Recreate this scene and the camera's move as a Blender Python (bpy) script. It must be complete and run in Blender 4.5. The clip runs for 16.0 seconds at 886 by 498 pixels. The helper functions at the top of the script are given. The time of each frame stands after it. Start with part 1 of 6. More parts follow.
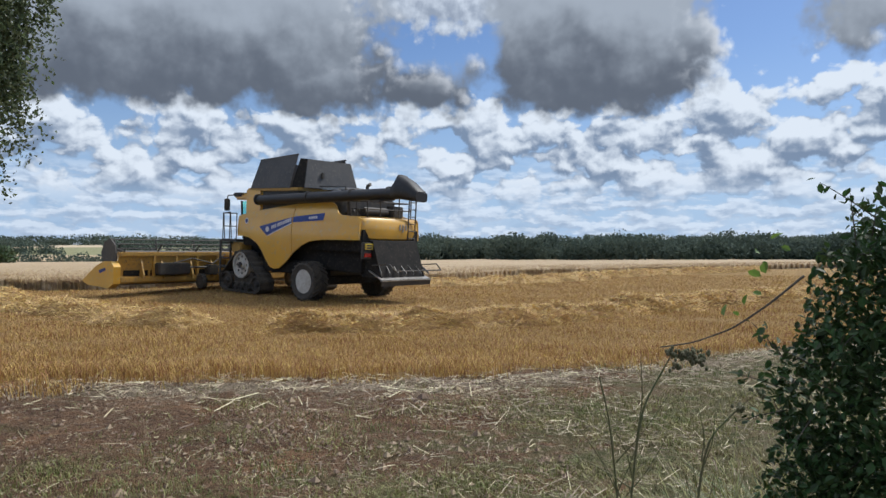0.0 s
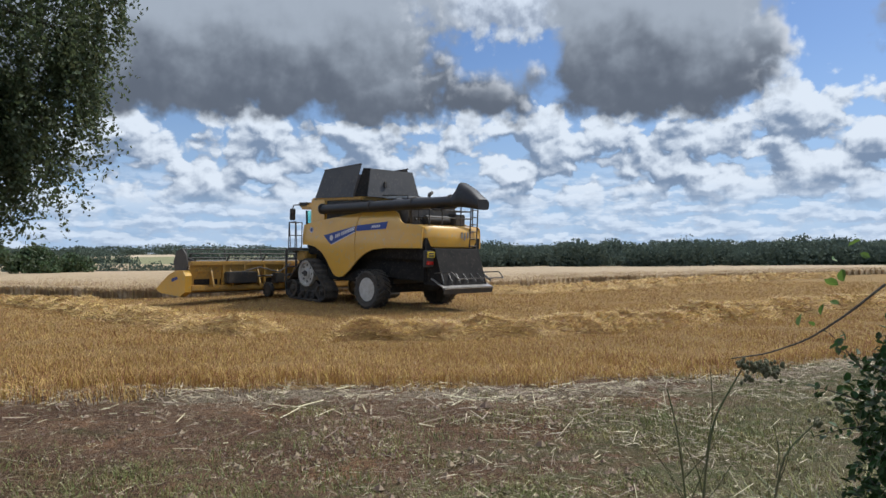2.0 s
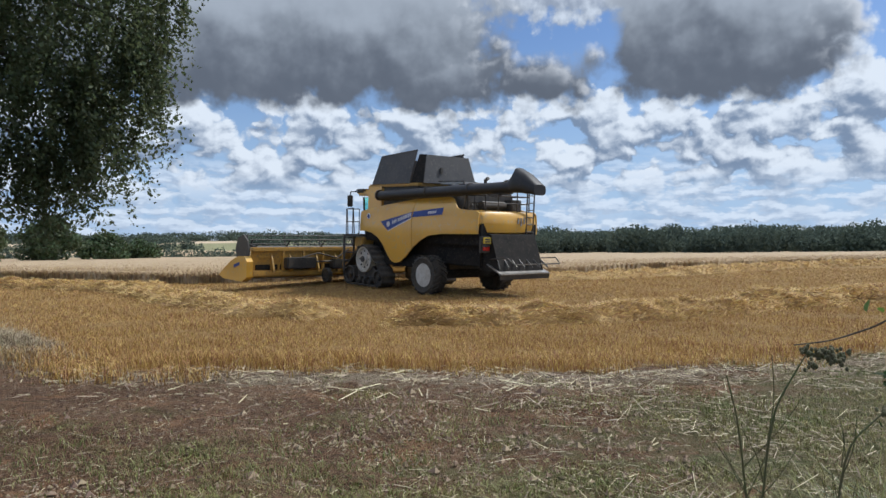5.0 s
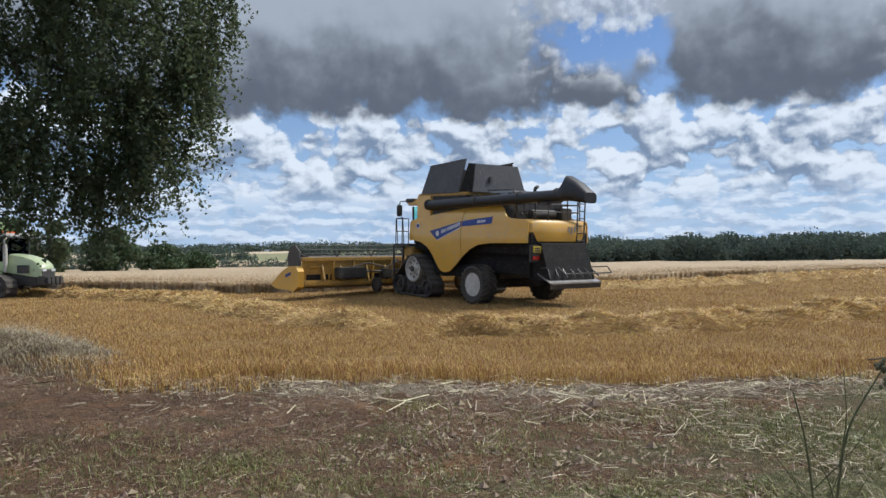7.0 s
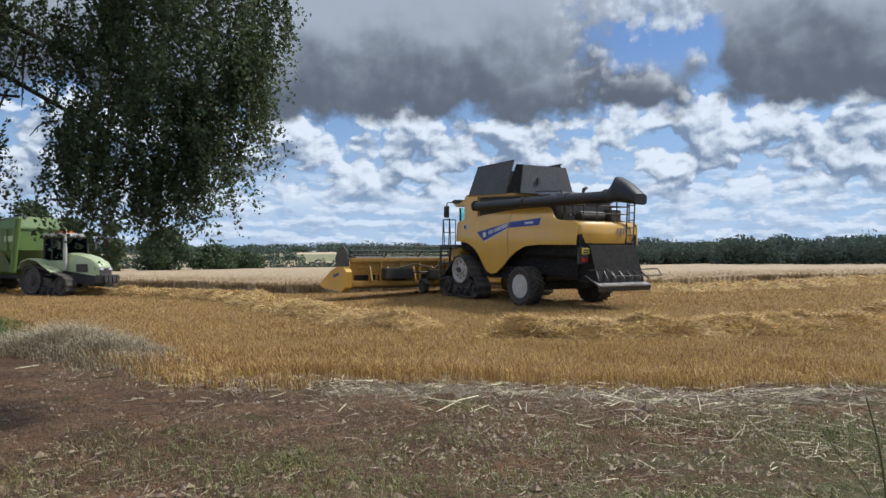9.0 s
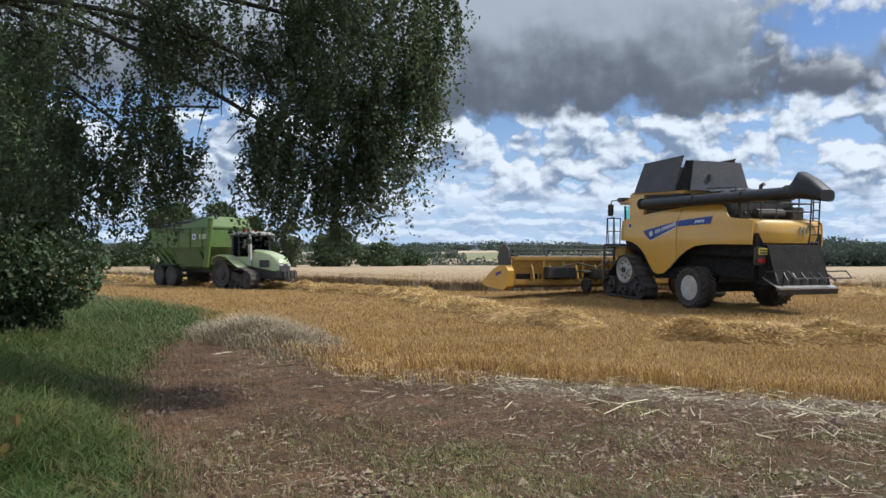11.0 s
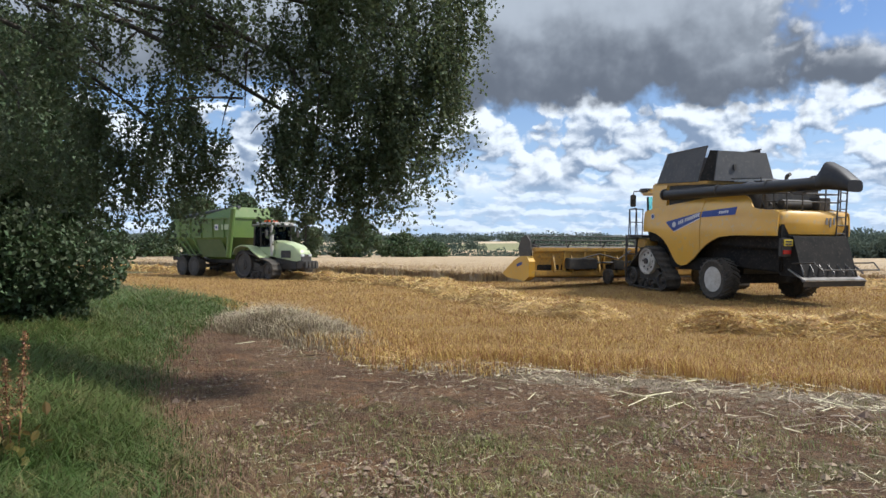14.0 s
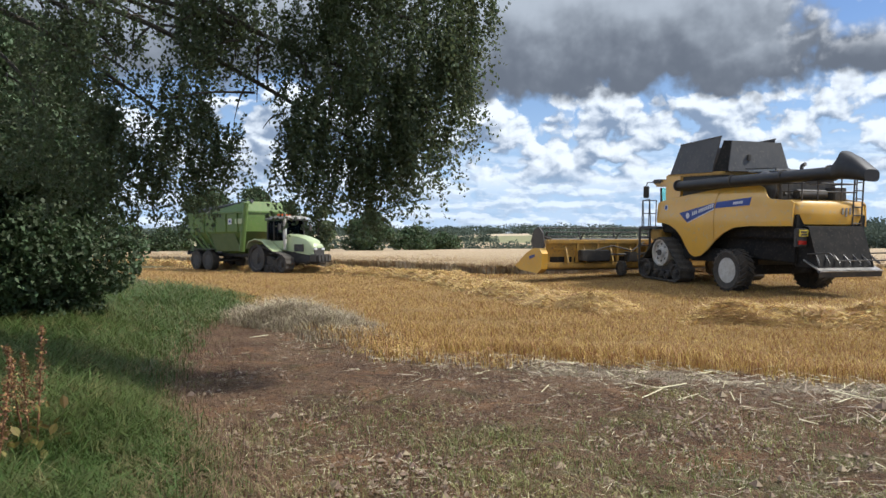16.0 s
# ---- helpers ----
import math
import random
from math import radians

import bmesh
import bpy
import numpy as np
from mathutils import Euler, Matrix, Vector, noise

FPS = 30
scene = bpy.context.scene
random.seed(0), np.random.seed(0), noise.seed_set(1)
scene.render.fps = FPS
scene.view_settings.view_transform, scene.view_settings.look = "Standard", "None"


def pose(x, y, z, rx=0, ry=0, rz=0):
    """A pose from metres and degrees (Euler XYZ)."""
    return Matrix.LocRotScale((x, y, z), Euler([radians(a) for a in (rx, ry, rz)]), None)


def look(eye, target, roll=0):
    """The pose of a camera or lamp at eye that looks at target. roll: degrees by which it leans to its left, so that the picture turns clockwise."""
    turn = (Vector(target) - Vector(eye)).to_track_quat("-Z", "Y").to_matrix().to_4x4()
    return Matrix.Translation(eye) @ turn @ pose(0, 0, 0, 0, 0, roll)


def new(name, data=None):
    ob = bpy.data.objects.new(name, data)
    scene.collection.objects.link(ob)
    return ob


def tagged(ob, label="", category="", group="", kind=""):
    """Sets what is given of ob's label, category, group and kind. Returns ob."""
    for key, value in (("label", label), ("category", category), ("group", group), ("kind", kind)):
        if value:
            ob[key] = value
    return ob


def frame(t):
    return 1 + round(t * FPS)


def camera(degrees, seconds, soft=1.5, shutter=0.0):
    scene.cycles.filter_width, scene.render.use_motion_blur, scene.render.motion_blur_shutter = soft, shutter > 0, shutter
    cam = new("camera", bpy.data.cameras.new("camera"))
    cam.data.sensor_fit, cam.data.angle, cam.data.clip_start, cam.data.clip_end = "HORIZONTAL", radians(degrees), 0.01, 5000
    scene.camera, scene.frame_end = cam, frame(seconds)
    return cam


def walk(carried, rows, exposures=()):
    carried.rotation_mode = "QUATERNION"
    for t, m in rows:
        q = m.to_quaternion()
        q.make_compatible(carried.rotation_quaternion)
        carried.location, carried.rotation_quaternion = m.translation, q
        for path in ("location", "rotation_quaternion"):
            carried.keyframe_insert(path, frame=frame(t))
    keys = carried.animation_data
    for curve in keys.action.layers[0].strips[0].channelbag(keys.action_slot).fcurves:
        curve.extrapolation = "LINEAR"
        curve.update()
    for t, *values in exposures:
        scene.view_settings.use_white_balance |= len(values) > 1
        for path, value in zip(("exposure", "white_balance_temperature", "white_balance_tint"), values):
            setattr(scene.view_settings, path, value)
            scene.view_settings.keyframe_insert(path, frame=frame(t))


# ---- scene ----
cam = camera(61.4, 16.0)
# seconds, place, yaw to the left, pitch up, roll
TURNS = [
    (0, 0.00, -0.00, 1.70, 0.00, 0.35, 0.12), (0.5, 0.00, 0.01, 1.70, 0.22, 0.15, -0.14), (1, -0.00, 0.01, 1.70, 1.00, 0.53, -0.00),
    (1.5, 0.01, 0.01, 1.71, 2.70, 1.01, 0.27), (2, 0.00, 0.01, 1.71, 4.76, 0.94, 0.46), (2.5, -0.02, 0.02, 1.70, 6.05, 0.59, 0.06),
    (3, -0.02, 0.00, 1.71, 7.50, -0.07, 0.06), (5.5, 0.04, 0.01, 1.70, 9.99, -0.03, 0.63), (6, 0.07, 0.07, 1.70, 11.96, 0.68, -0.01),
    (6.5, 0.04, 0.10, 1.71, 12.02, 0.97, 0.20), (7, 0.01, 0.12, 1.70, 12.92, 0.67, 0.74), (7.5, -0.02, 0.12, 1.70, 14.41, 0.52, 0.47),
    (8, -0.04, 0.13, 1.69, 15.29, 0.66, 0.29), (8.5, -0.04, 0.12, 1.69, 15.69, 0.80, 0.31), (9, -0.05, 0.12, 1.69, 16.40, 0.82, 0.41),
    (9.5, -0.06, 0.11, 1.69, 19.20, 1.07, 0.07), (10, -0.08, 0.07, 1.69, 23.66, 0.92, -0.07), (12.5, -0.12, 0.04, 1.69, 30.19, 0.73, -0.06),
    (13, -0.12, 0.05, 1.68, 30.43, 0.40, 0.07), (13.5, -0.14, 0.04, 1.68, 30.40, -0.07, -0.00), (14, -0.15, 0.05, 1.69, 30.17, 0.04, -0.22),
    (14.5, -0.15, 0.04, 1.69, 29.97, 0.18, -0.26), (15, -0.15, 0.05, 1.69, 30.24, 0.01, 0.18), (15.5, -0.15, 0.04, 1.69, 30.62, -0.28, 0.28),
    (16, -0.15, 0.05, 1.69, 31.13, -0.52, 0.15),
]
walk(cam, [(t, pose(x, y, z, 90 + p, r, w)) for t, x, y, z, w, p, r in TURNS],
     exposures=[(0.0, 0.0, 6080, 10), (3.0, 0.0, 6050, 10), (9.5, 0.02, 5980, 10), (12.5, 0.26, 6100, 10), (16.0, 0.34, 6200, 10)])

# ---------------------------------------------------------------- world and sun
SUN_AZ, SUN_EL = 55.0, 50.0   # degrees to the right of +y, degrees up
sun = new("sun", bpy.data.lights.new("sun", "SUN"))
sun.data.energy, sun.data.angle, sun.data.color = 3.7, radians(0.6), (1.0, 0.94, 0.84)
sun.matrix_world = look((0, 0, 60), (-math.sin(radians(SUN_AZ)) * math.cos(radians(SUN_EL)) * 10,
                                     -math.cos(radians(SUN_AZ)) * math.cos(radians(SUN_EL)) * 10,
                                     60 - math.sin(radians(SUN_EL)) * 10))


class Net:
    """Short hand for node trees."""

    def __init__(self, tree, dims="3D"):
        self.tree, self.dims = tree, dims

    def node(self, kind, **props):
        n = self.tree.nodes.new(kind)
        for k, v in props.items():
            setattr(n, k, v)
        return n

    def put(self, sock, v):
        if isinstance(v, bpy.types.NodeSocket):
            self.tree.links.new(v, sock)
        elif v is not None:
            sock.default_value = v

    def math(self, op, a, b=None, c=None):
        n = self.node("ShaderNodeMath", operation=op)
        for s, v in zip(n.inputs, (a, b, c)):
            self.put(s, v)
        return n.outputs[0]

    def vec(self, op, a, b=None):
        n = self.node("ShaderNodeVectorMath", operation=op)
        self.put(n.inputs[0], a)
        self.put(n.inputs[1], b)
        return n.outputs["Value"] if op in ("LENGTH", "DOT_PRODUCT") else n.outputs[0]

    def noise(self, vec, scale, detail=4.0, rough=0.55, dist=0.0):
        n = self.node("ShaderNodeTexNoise", noise_dimensions=self.dims)
        self.put(n.inputs["Vector"], vec)
        self.put(n.inputs["Scale"], scale)
        self.put(n.inputs["Detail"], detail)
        self.put(n.inputs["Roughness"], rough)
        self.put(n.inputs["Distortion"], dist)
        return n.outputs

    def step(self, v, lo, hi, a=0.0, b=1.0):
        n = self.node("ShaderNodeMapRange", interpolation_type="SMOOTHSTEP")
        for s, x in zip(n.inputs, (v, lo, hi, a, b)):
            self.put(s, x)
        return n.outputs[0]

    def mix(self, f, a, b):
        n = self.node("ShaderNodeMix", data_type="RGBA")
        self.put(n.inputs[0], f)
        for s, v in ((n.inputs[6], a), (n.inputs[7], b)):
            self.put(s, (*v, 1.0) if isinstance(v, tuple) and len(v) == 3 else v)
        return n.outputs[2]


def build_sky():
    world = bpy.data.worlds.new("sky")
    scene.world = world
    world.use_nodes = True
    g = Net(world.node_tree, "2D")
    g.tree.nodes.clear()
    sky = g.node("ShaderNodeTexSky", sky_type="NISHITA", sun_disc=False, sun_elevation=radians(SUN_EL),
                 sun_rotation=radians(SUN_AZ), air_density=1.0, dust_density=0.6, ozone_density=1.5)
    blue = g.vec("MULTIPLY", sky.outputs[0], (0.075, 0.084, 0.100))
    way = g.node("ShaderNodeTexCoord").outputs["Generated"]
    sep = g.node("ShaderNodeSeparateXYZ")
    g.put(sep.inputs[0], way)
    az = g.math("MULTIPLY", g.math("ARCTAN2", g.math("MULTIPLY", sep.outputs[0], -1.0), sep.outputs[1]), 57.2958)
    el = g.math("MULTIPLY", g.math("ARCSINE", sep.outputs[2]), 57.2958)
    comb = g.node("ShaderNodeCombineXYZ")
    g.put(comb.inputs[0], az)
    g.put(comb.inputs[1], el)
    P = comb.outputs[0]
    # broad grey decks, single grey lumps and bright cumulus heaps: azimuth, elevation, half width, half height
    decks = [(25.0, 17.6, 20.5, 6.6), (1.5, 12.7, 4.4, 1.5), (9.0, 12.6, 6.0, 2.0), (-11.8, 16.2, 7.8, 5.6), (-31.0, 16.4, 4.0, 2.8), (52.0, 17.0, 12.0, 5.0)]
    veils = [(-0.5, 19.4, 9.0, 3.4), (-25.0, 19.4, 6.0, 1.7), (-19.0, 13.4, 2.4, 2.4), (5.2, 13.6, 1.2, 0.6), (2.0, 10.9, 5.5, 1.0), (-29.0, 14.6, 2.2, 1.2)]
    heaps = [(18.4, 9.4, 4.6, 2.0), (28.2, 8.9, 4.4, 2.2), (10.5, 9.0, 3.6, 1.6), (6.8, 7.6, 2.4, 1.0), (2.6, 9.9, 3.6, 1.1), (-3.0, 9.9, 2.2, 1.5), (-8.0, 9.2, 2.6, 1.6),
             (-14.5, 8.8, 3.8, 1.9), (-20.6, 10.2, 3.6, 2.2), (-27.5, 11.2, 3.0, 1.2), (-26.0, 8.2, 4.2, 2.0), (-31.5, 10.5, 3.0, 2.4), (41, 9, 5.6, 2.7), (-40, 10, 6.6, 3.4)]

    def sway(q, scale, amount, detail=2.0):
        return g.vec("ADD", q, g.vec("MULTIPLY", g.vec("SUBTRACT", g.noise(q, scale, detail)[1], (0.5, 0.5, 0.5)), amount))

    def blobs(q, rows, square=False):
        best = None
        for a, e, w, h in rows:
            off = g.vec("MULTIPLY", g.vec("SUBTRACT", q, (a, e, 0)), (1 / w, 1 / h, 0))
            if square:
                sq = g.vec("MULTIPLY", off, off)
                away = g.math("POWER", g.vec("DOT_PRODUCT", sq, sq), 0.25)
            else:
                away = g.vec("LENGTH", off)
            d = g.math("MULTIPLY", g.math("SUBTRACT", 1.0, away), min(w, h))
            best = d if best is None else g.math("MAXIMUM", best, d)
        return best

    def billows(q, scale, detail=3.0):
        v = g.node("ShaderNodeTexVoronoi", feature="SMOOTH_F1", voronoi_dimensions="2D", normalize=False)
        g.put(v.inputs["Vector"], q)
        v.inputs["Scale"].default_value = scale
        v.inputs["Detail"].default_value = detail
        v.inputs["Roughness"].default_value = 0.5
        v.inputs["Smoothness"].default_value = 0.35
        return g.math("SUBTRACT", 0.62, v.outputs["Distance"])

    def heap_density(q):
        w = sway(q, 0.5, (1.5, 1.0, 0), 4.0)
        base = blobs(w, heaps)
        bank = g.noise(g.vec("MULTIPLY", w, (0.22, 0.42, 1)), 1.0, 2.0, 0.5)[0]
        bank = g.math("MULTIPLY", g.math("SUBTRACT", g.math("SUBTRACT", bank, 0.39), g.step(el, 8.5, 12.5, 0.0, 0.50)), 6.0)
        puff = g.math("MULTIPLY", billows(g.vec("MULTIPLY", w, (1.0, 1.35, 1)), 0.38), 1.8)
        return g.math("ADD", g.math("ADD", g.math("MAXIMUM", base, bank), 0.35), puff)

    def low_density(q):
        w = sway(q, 0.9, (0.9, 0.3, 0), 3.0)
        bank = g.noise(g.vec("MULTIPLY", w, (0.30, 1.15, 1)), 1.0, 3.0, 0.55)[0]
        return g.math("ADD", g.math("MULTIPLY", g.math("SUBTRACT", bank, 0.33), 5.0),
                      billows(g.vec("MULTIPLY", w, (1.0, 2.1, 1)), 0.8))

    def deck_density(q):
        w = sway(q, 0.22, (3.6, 1.6, 0), 3.0)
        far_deck = g.noise(g.vec("MULTIPLY", q, (0.045, 0.06, 1)), 1.0, 5.0, 0.55)[0]
        far_deck = g.math("MULTIPLY", g.math("SUBTRACT", g.math("SUBTRACT", far_deck, 0.46), g.step(el, 19, 27, 0.6, 0.0)), 22.0)
        ragged = g.math("MULTIPLY", g.math("SUBTRACT", g.noise(q, 0.5, 6.0, 0.52)[0], 0.5), 1.9)
        puff = g.math("MULTIPLY", billows(q, 0.33, 3.0), 1.1)
        return g.math("ADD", g.math("MAXIMUM", blobs(w, decks, True), far_deck), g.math("ADD", g.math("ADD", ragged, 0.55), puff))

    def veil_density(q):
        w = sway(q, 0.35, (2.4, 1.6, 0), 4.0)
        return g.math("ADD", blobs(w, veils), g.math("MULTIPLY", billows(q, 0.6), 1.6))

    # bright cumulus: lit from above and from the right, grey-blue under the crowns
    heap = heap_density(P)
    edge = g.math("SUBTRACT", heap, heap_density(g.vec("ADD", P, (-0.22, 0.40, 0))))
    under = g.math("SUBTRACT", heap, heap_density(g.vec("ADD", P, (-0.3, 1.5, 0))))
    lit = g.math("ADD", 0.60, g.math("ADD", g.math("MULTIPLY", edge, 0.40), g.math("MULTIPLY", under, 0.30)))
    lit = g.math("SUBTRACT", lit, g.math("MULTIPLY", g.step(heap, 0.5, 2.6), 0.42))
    heap_col = g.mix(g.step(lit, 0.0, 1.05), (0.215, 0.280, 0.385), (0.77, 0.82, 0.87))
    # low banks near the skyline
    low = low_density(P)
    low_lit = g.math("ADD", 0.5, g.math("MULTIPLY", g.math("SUBTRACT", low, low_density(g.vec("ADD", P, (-0.15, 0.35, 0)))), 0.5))
    low_col = g.mix(g.step(low_lit, 0.0, 1.0), (0.40, 0.49, 0.62), (0.72, 0.79, 0.87))
    # grey decks: dark flat base, paler towards the top, bright thin crowns
    deck = deck_density(P)
    crown = g.math("SUBTRACT", deck, deck_density(g.vec("ADD", P, (-0.5, 0.6, 0))))
    pale = g.step(g.math("ADD", el, g.math("MULTIPLY", g.math("SUBTRACT", g.noise(P, 0.16, 4.0, 0.55)[0], 0.5), 9.0)), 10.5, 19.5)
    pale = g.math("ADD", pale, g.math("MULTIPLY", crown, 0.16))
    deck_col = g.mix(g.step(pale, -0.1, 1.1), (0.126, 0.145, 0.178), (0.385, 0.425, 0.475))
    shine = g.math("MULTIPLY", g.step(crown, 0.15, 1.2), g.step(deck, 0.2, 2.2, 0.8, 0.0))
    deck_col = g.mix(shine, deck_col, (0.74, 0.76, 0.79))
    # unseen cloud high overhead is whitened to add fill light
    deck_col = g.mix(g.step(el, 22.0, 36.0), deck_col, (0.95, 0.97, 1.0))
    veil = veil_density(P)
    veil_lit = g.math("ADD", 0.6, g.math("MULTIPLY", g.math("SUBTRACT", veil, veil_density(g.vec("ADD", P, (-0.3, 0.5, 0)))), 0.4))
    veil_col = g.mix(g.step(veil_lit, 0.0, 1.1), (0.33, 0.37, 0.43), (0.76, 0.81, 0.86))
    low_blue = g.mix(g.step(el, 0.0, 16.0, 0.85, 0.0), blue, (0.40, 0.55, 0.76))
    sky_col = g.mix(g.math("MULTIPLY", g.step(low, -0.1, 0.9), g.step(el, 5.0, 7.5, 0.85, 0.0)), low_blue, low_col)
    sky_col = g.mix(g.math("MULTIPLY", g.step(heap, -0.15, 0.50), g.step(el, 3.0, 6.0, 0.15, 1.0)), sky_col, heap_col)
    sky_col = g.mix(g.step(veil, -0.2, 0.9, 0.0, 0.9), sky_col, veil_col)
    sky_col = g.mix(g.step(deck, -0.4, 0.9), sky_col, deck_col)
    back = g.node("ShaderNodeBackground")
    g.put(back.inputs[0], sky_col)
    back.inputs[1].default_value = 1.0
    out = g.node("ShaderNodeOutputWorld")
    g.put(out.inputs[0], back.outputs[0])


build_sky()

# ---------------------------------------------------------------- materials


def material(name, colors, rough=0.6, metal=0.0, scale=4.0, fine=40.0, bump=0.3, bump_dist=0.01, spread=0.0, coat=0.0,
             leaf=0.0, spec=0.5, island=False):
    """colors: two or three base colours mixed by coarse and fine noise."""
    m = bpy.data.materials.new(name)
    m.use_nodes = True
    g = Net(m.node_tree)
    b = m.node_tree.nodes["Principled BSDF"]
    pos = g.node("ShaderNodeTexCoord").outputs["Object"]
    n1 = g.noise(pos, scale, 5.0, 0.6)[0]
    n2 = g.noise(pos, fine, 3.0, 0.6)[0]
    c = g.mix(g.step(n1, 0.32, 0.68), colors[0], colors[1])
    if len(colors) > 2:
        c = g.mix(g.step(n2, 0.52, 0.72), c, colors[2])
    else:
        c = g.mix(g.math("MULTIPLY", g.step(n2, 0.35, 0.75), 0.35), c, tuple(0.6 * v for v in colors[0]))
    if spread or island:
        rnd = g.node("ShaderNodeNewGeometry").outputs["Random Per Island"]
        hs = g.node("ShaderNodeHueSaturation")
        g.put(hs.inputs["Hue"], g.math("ADD", 0.5, g.math("MULTIPLY", g.math("SUBTRACT", rnd, 0.5), spread * 0.12)))
        g.put(hs.inputs["Value"], g.math("ADD", 1.0, g.math("MULTIPLY", g.math("SUBTRACT", rnd, 0.5), spread * 1.6)))
        g.put(hs.inputs["Color"], c)
        c = hs.outputs[0]
    g.put(b.inputs["Base Color"], c)
    g.put(b.inputs["Roughness"], g.math("ADD", rough - 0.08, g.math("MULTIPLY", n2, 0.16)))
    b.inputs["Metallic"].default_value = metal
    b.inputs["Specular IOR Level"].default_value = spec
    if coat:
        b.inputs["Coat Weight"].default_value = coat
        b.inputs["Coat Roughness"].default_value = 0.12
    if bump:
        bp = g.node("ShaderNodeBump")
        bp.inputs["Strength"].default_value = bump
        bp.inputs["Distance"].default_value = bump_dist
        g.put(bp.inputs["Height"], n2)
        g.put(b.inputs["Normal"], bp.outputs[0])
    if leaf:
        tr = g.node("ShaderNodeBsdfTranslucent")
        g.put(tr.inputs[0], c)
        mx = g.node("ShaderNodeMixShader")
        mx.inputs[0].default_value = leaf
        g.put(mx.inputs[1], b.outputs[0])
        g.put(mx.inputs[2], tr.outputs[0])
        g.put(m.node_tree.nodes["Material Output"].inputs[0], mx.outputs[0])
    return m

STUBBLE = material("stubble_straw", [(0.50, 0.30, 0.105), (0.38, 0.21, 0.065), (0.60, 0.42, 0.19)], 0.7, scale=0.35, fine=7.0, bump=0, spread=0.6, leaf=0.2)
STRAW = material("loose_straw", [(0.66, 0.47, 0.21), (0.50, 0.33, 0.13), (0.76, 0.58, 0.31)], 0.65, scale=1.2, fine=14.0, bump=0, spread=0.5, leaf=0.15)
STRAW_MASS = material("packed_straw", [(0.64, 0.46, 0.21), (0.52, 0.36, 0.15), (0.72, 0.54, 0.28)], 0.8, scale=2.5, fine=22.0, bump=1.0, bump_dist=0.08)
LITTER = material("bleached_straw", [(0.50, 0.42, 0.29), (0.38, 0.30, 0.19), (0.60, 0.53, 0.40)], 0.7, scale=0.9, fine=12.0, bump=0, spread=0.6)
CROP = material("ripe_crop", [(0.46, 0.34, 0.20), (0.38, 0.27, 0.15), (0.52, 0.41, 0.27)], 0.75, scale=0.12, fine=3.0, bump=0, spread=0.4, leaf=0.2)
CANOPY = material("ripe_crop_ears", [(0.45, 0.34, 0.21), (0.38, 0.28, 0.16), (0.52, 0.42, 0.28)], 0.85, scale=0.05, fine=4.0, bump=1.0, bump_dist=0.2)
GRASS = material("grass_blades", [(0.16, 0.18, 0.05), (0.27, 0.235, 0.09), (0.44, 0.36, 0.18)], 0.55, scale=0.8, fine=5.0, bump=0, spread=0.6, leaf=0.3)
TALL = material("tall_grass_blades", [(0.075, 0.125, 0.028), (0.12, 0.155, 0.045), (0.26, 0.21, 0.10)], 0.55, scale=0.7, fine=4.0, bump=0, spread=0.5, leaf=0.35)
DEAD = material("dead_grass", [(0.40, 0.33, 0.22), (0.30, 0.24, 0.16), (0.50, 0.43, 0.31)], 0.75, scale=0.9, fine=9.0, bump=0, spread=0.5, leaf=0.2)
RUSTY = material("rusty_dry_grass", [(0.26, 0.16, 0.09), (0.19, 0.12, 0.07), (0.36, 0.26, 0.16)], 0.75, scale=0.9, fine=9.0, bump=0, spread=0.5, leaf=0.15)
LEAF = material("tree_leaf", [(0.095, 0.12, 0.058), (0.115, 0.145, 0.068), (0.14, 0.16, 0.088)], 0.5, scale=0.6, fine=6.0, bump=0, spread=0.4, leaf=0.5)
DARK_LEAF = material("shade_leaf", [(0.060, 0.090, 0.040), (0.075, 0.110, 0.046), (0.090, 0.125, 0.054)], 0.65, scale=0.6, fine=6.0, bump=0, spread=0.5, leaf=0.28)
BUSH_LEAF = material("bush_leaf", [(0.04, 0.075, 0.022), (0.055, 0.095, 0.028), (0.075, 0.12, 0.04)], 0.45, scale=3.0, fine=20.0, bump=0, spread=0.5, leaf=0.25, spec=0.4)
# paler and bluer than near leaves: distance haze is put into the base colour
HAZED_LEAF = material("hazed_far_foliage", [(0.092, 0.122, 0.098), (0.112, 0.140, 0.108), (0.078, 0.106, 0.090)], 0.95, scale=0.02, fine=0.3, bump=0, spread=0.12, leaf=0.25, spec=0.1)
BARK = material("bark", [(0.10, 0.085, 0.065), (0.06, 0.05, 0.04)], 0.85, scale=3.0, fine=25.0, bump=0.8, bump_dist=0.02)
STEM = material("green_stem", [(0.11, 0.14, 0.045), (0.17, 0.13, 0.07)], 0.6, scale=4.0, fine=20.0, bump=0)
SEED = material("seed_head", [(0.10, 0.11, 0.05), (0.16, 0.14, 0.08)], 0.8, scale=20.0, fine=90.0, bump=0.3)
DOCK = material("dock_rust", [(0.30, 0.14, 0.06), (0.20, 0.12, 0.05)], 0.7, scale=6.0, fine=30.0, bump=0, spread=0.5)

CLOD = material("dry_clod", [(0.25, 0.175, 0.12), (0.34, 0.25, 0.17)], 0.9, scale=3.0, fine=30.0, bump=0, spread=0.4)
rng = np.random.default_rng(7)


def polar(az, r):
    return -math.sin(radians(az)) * r, math.cos(radians(az)) * r


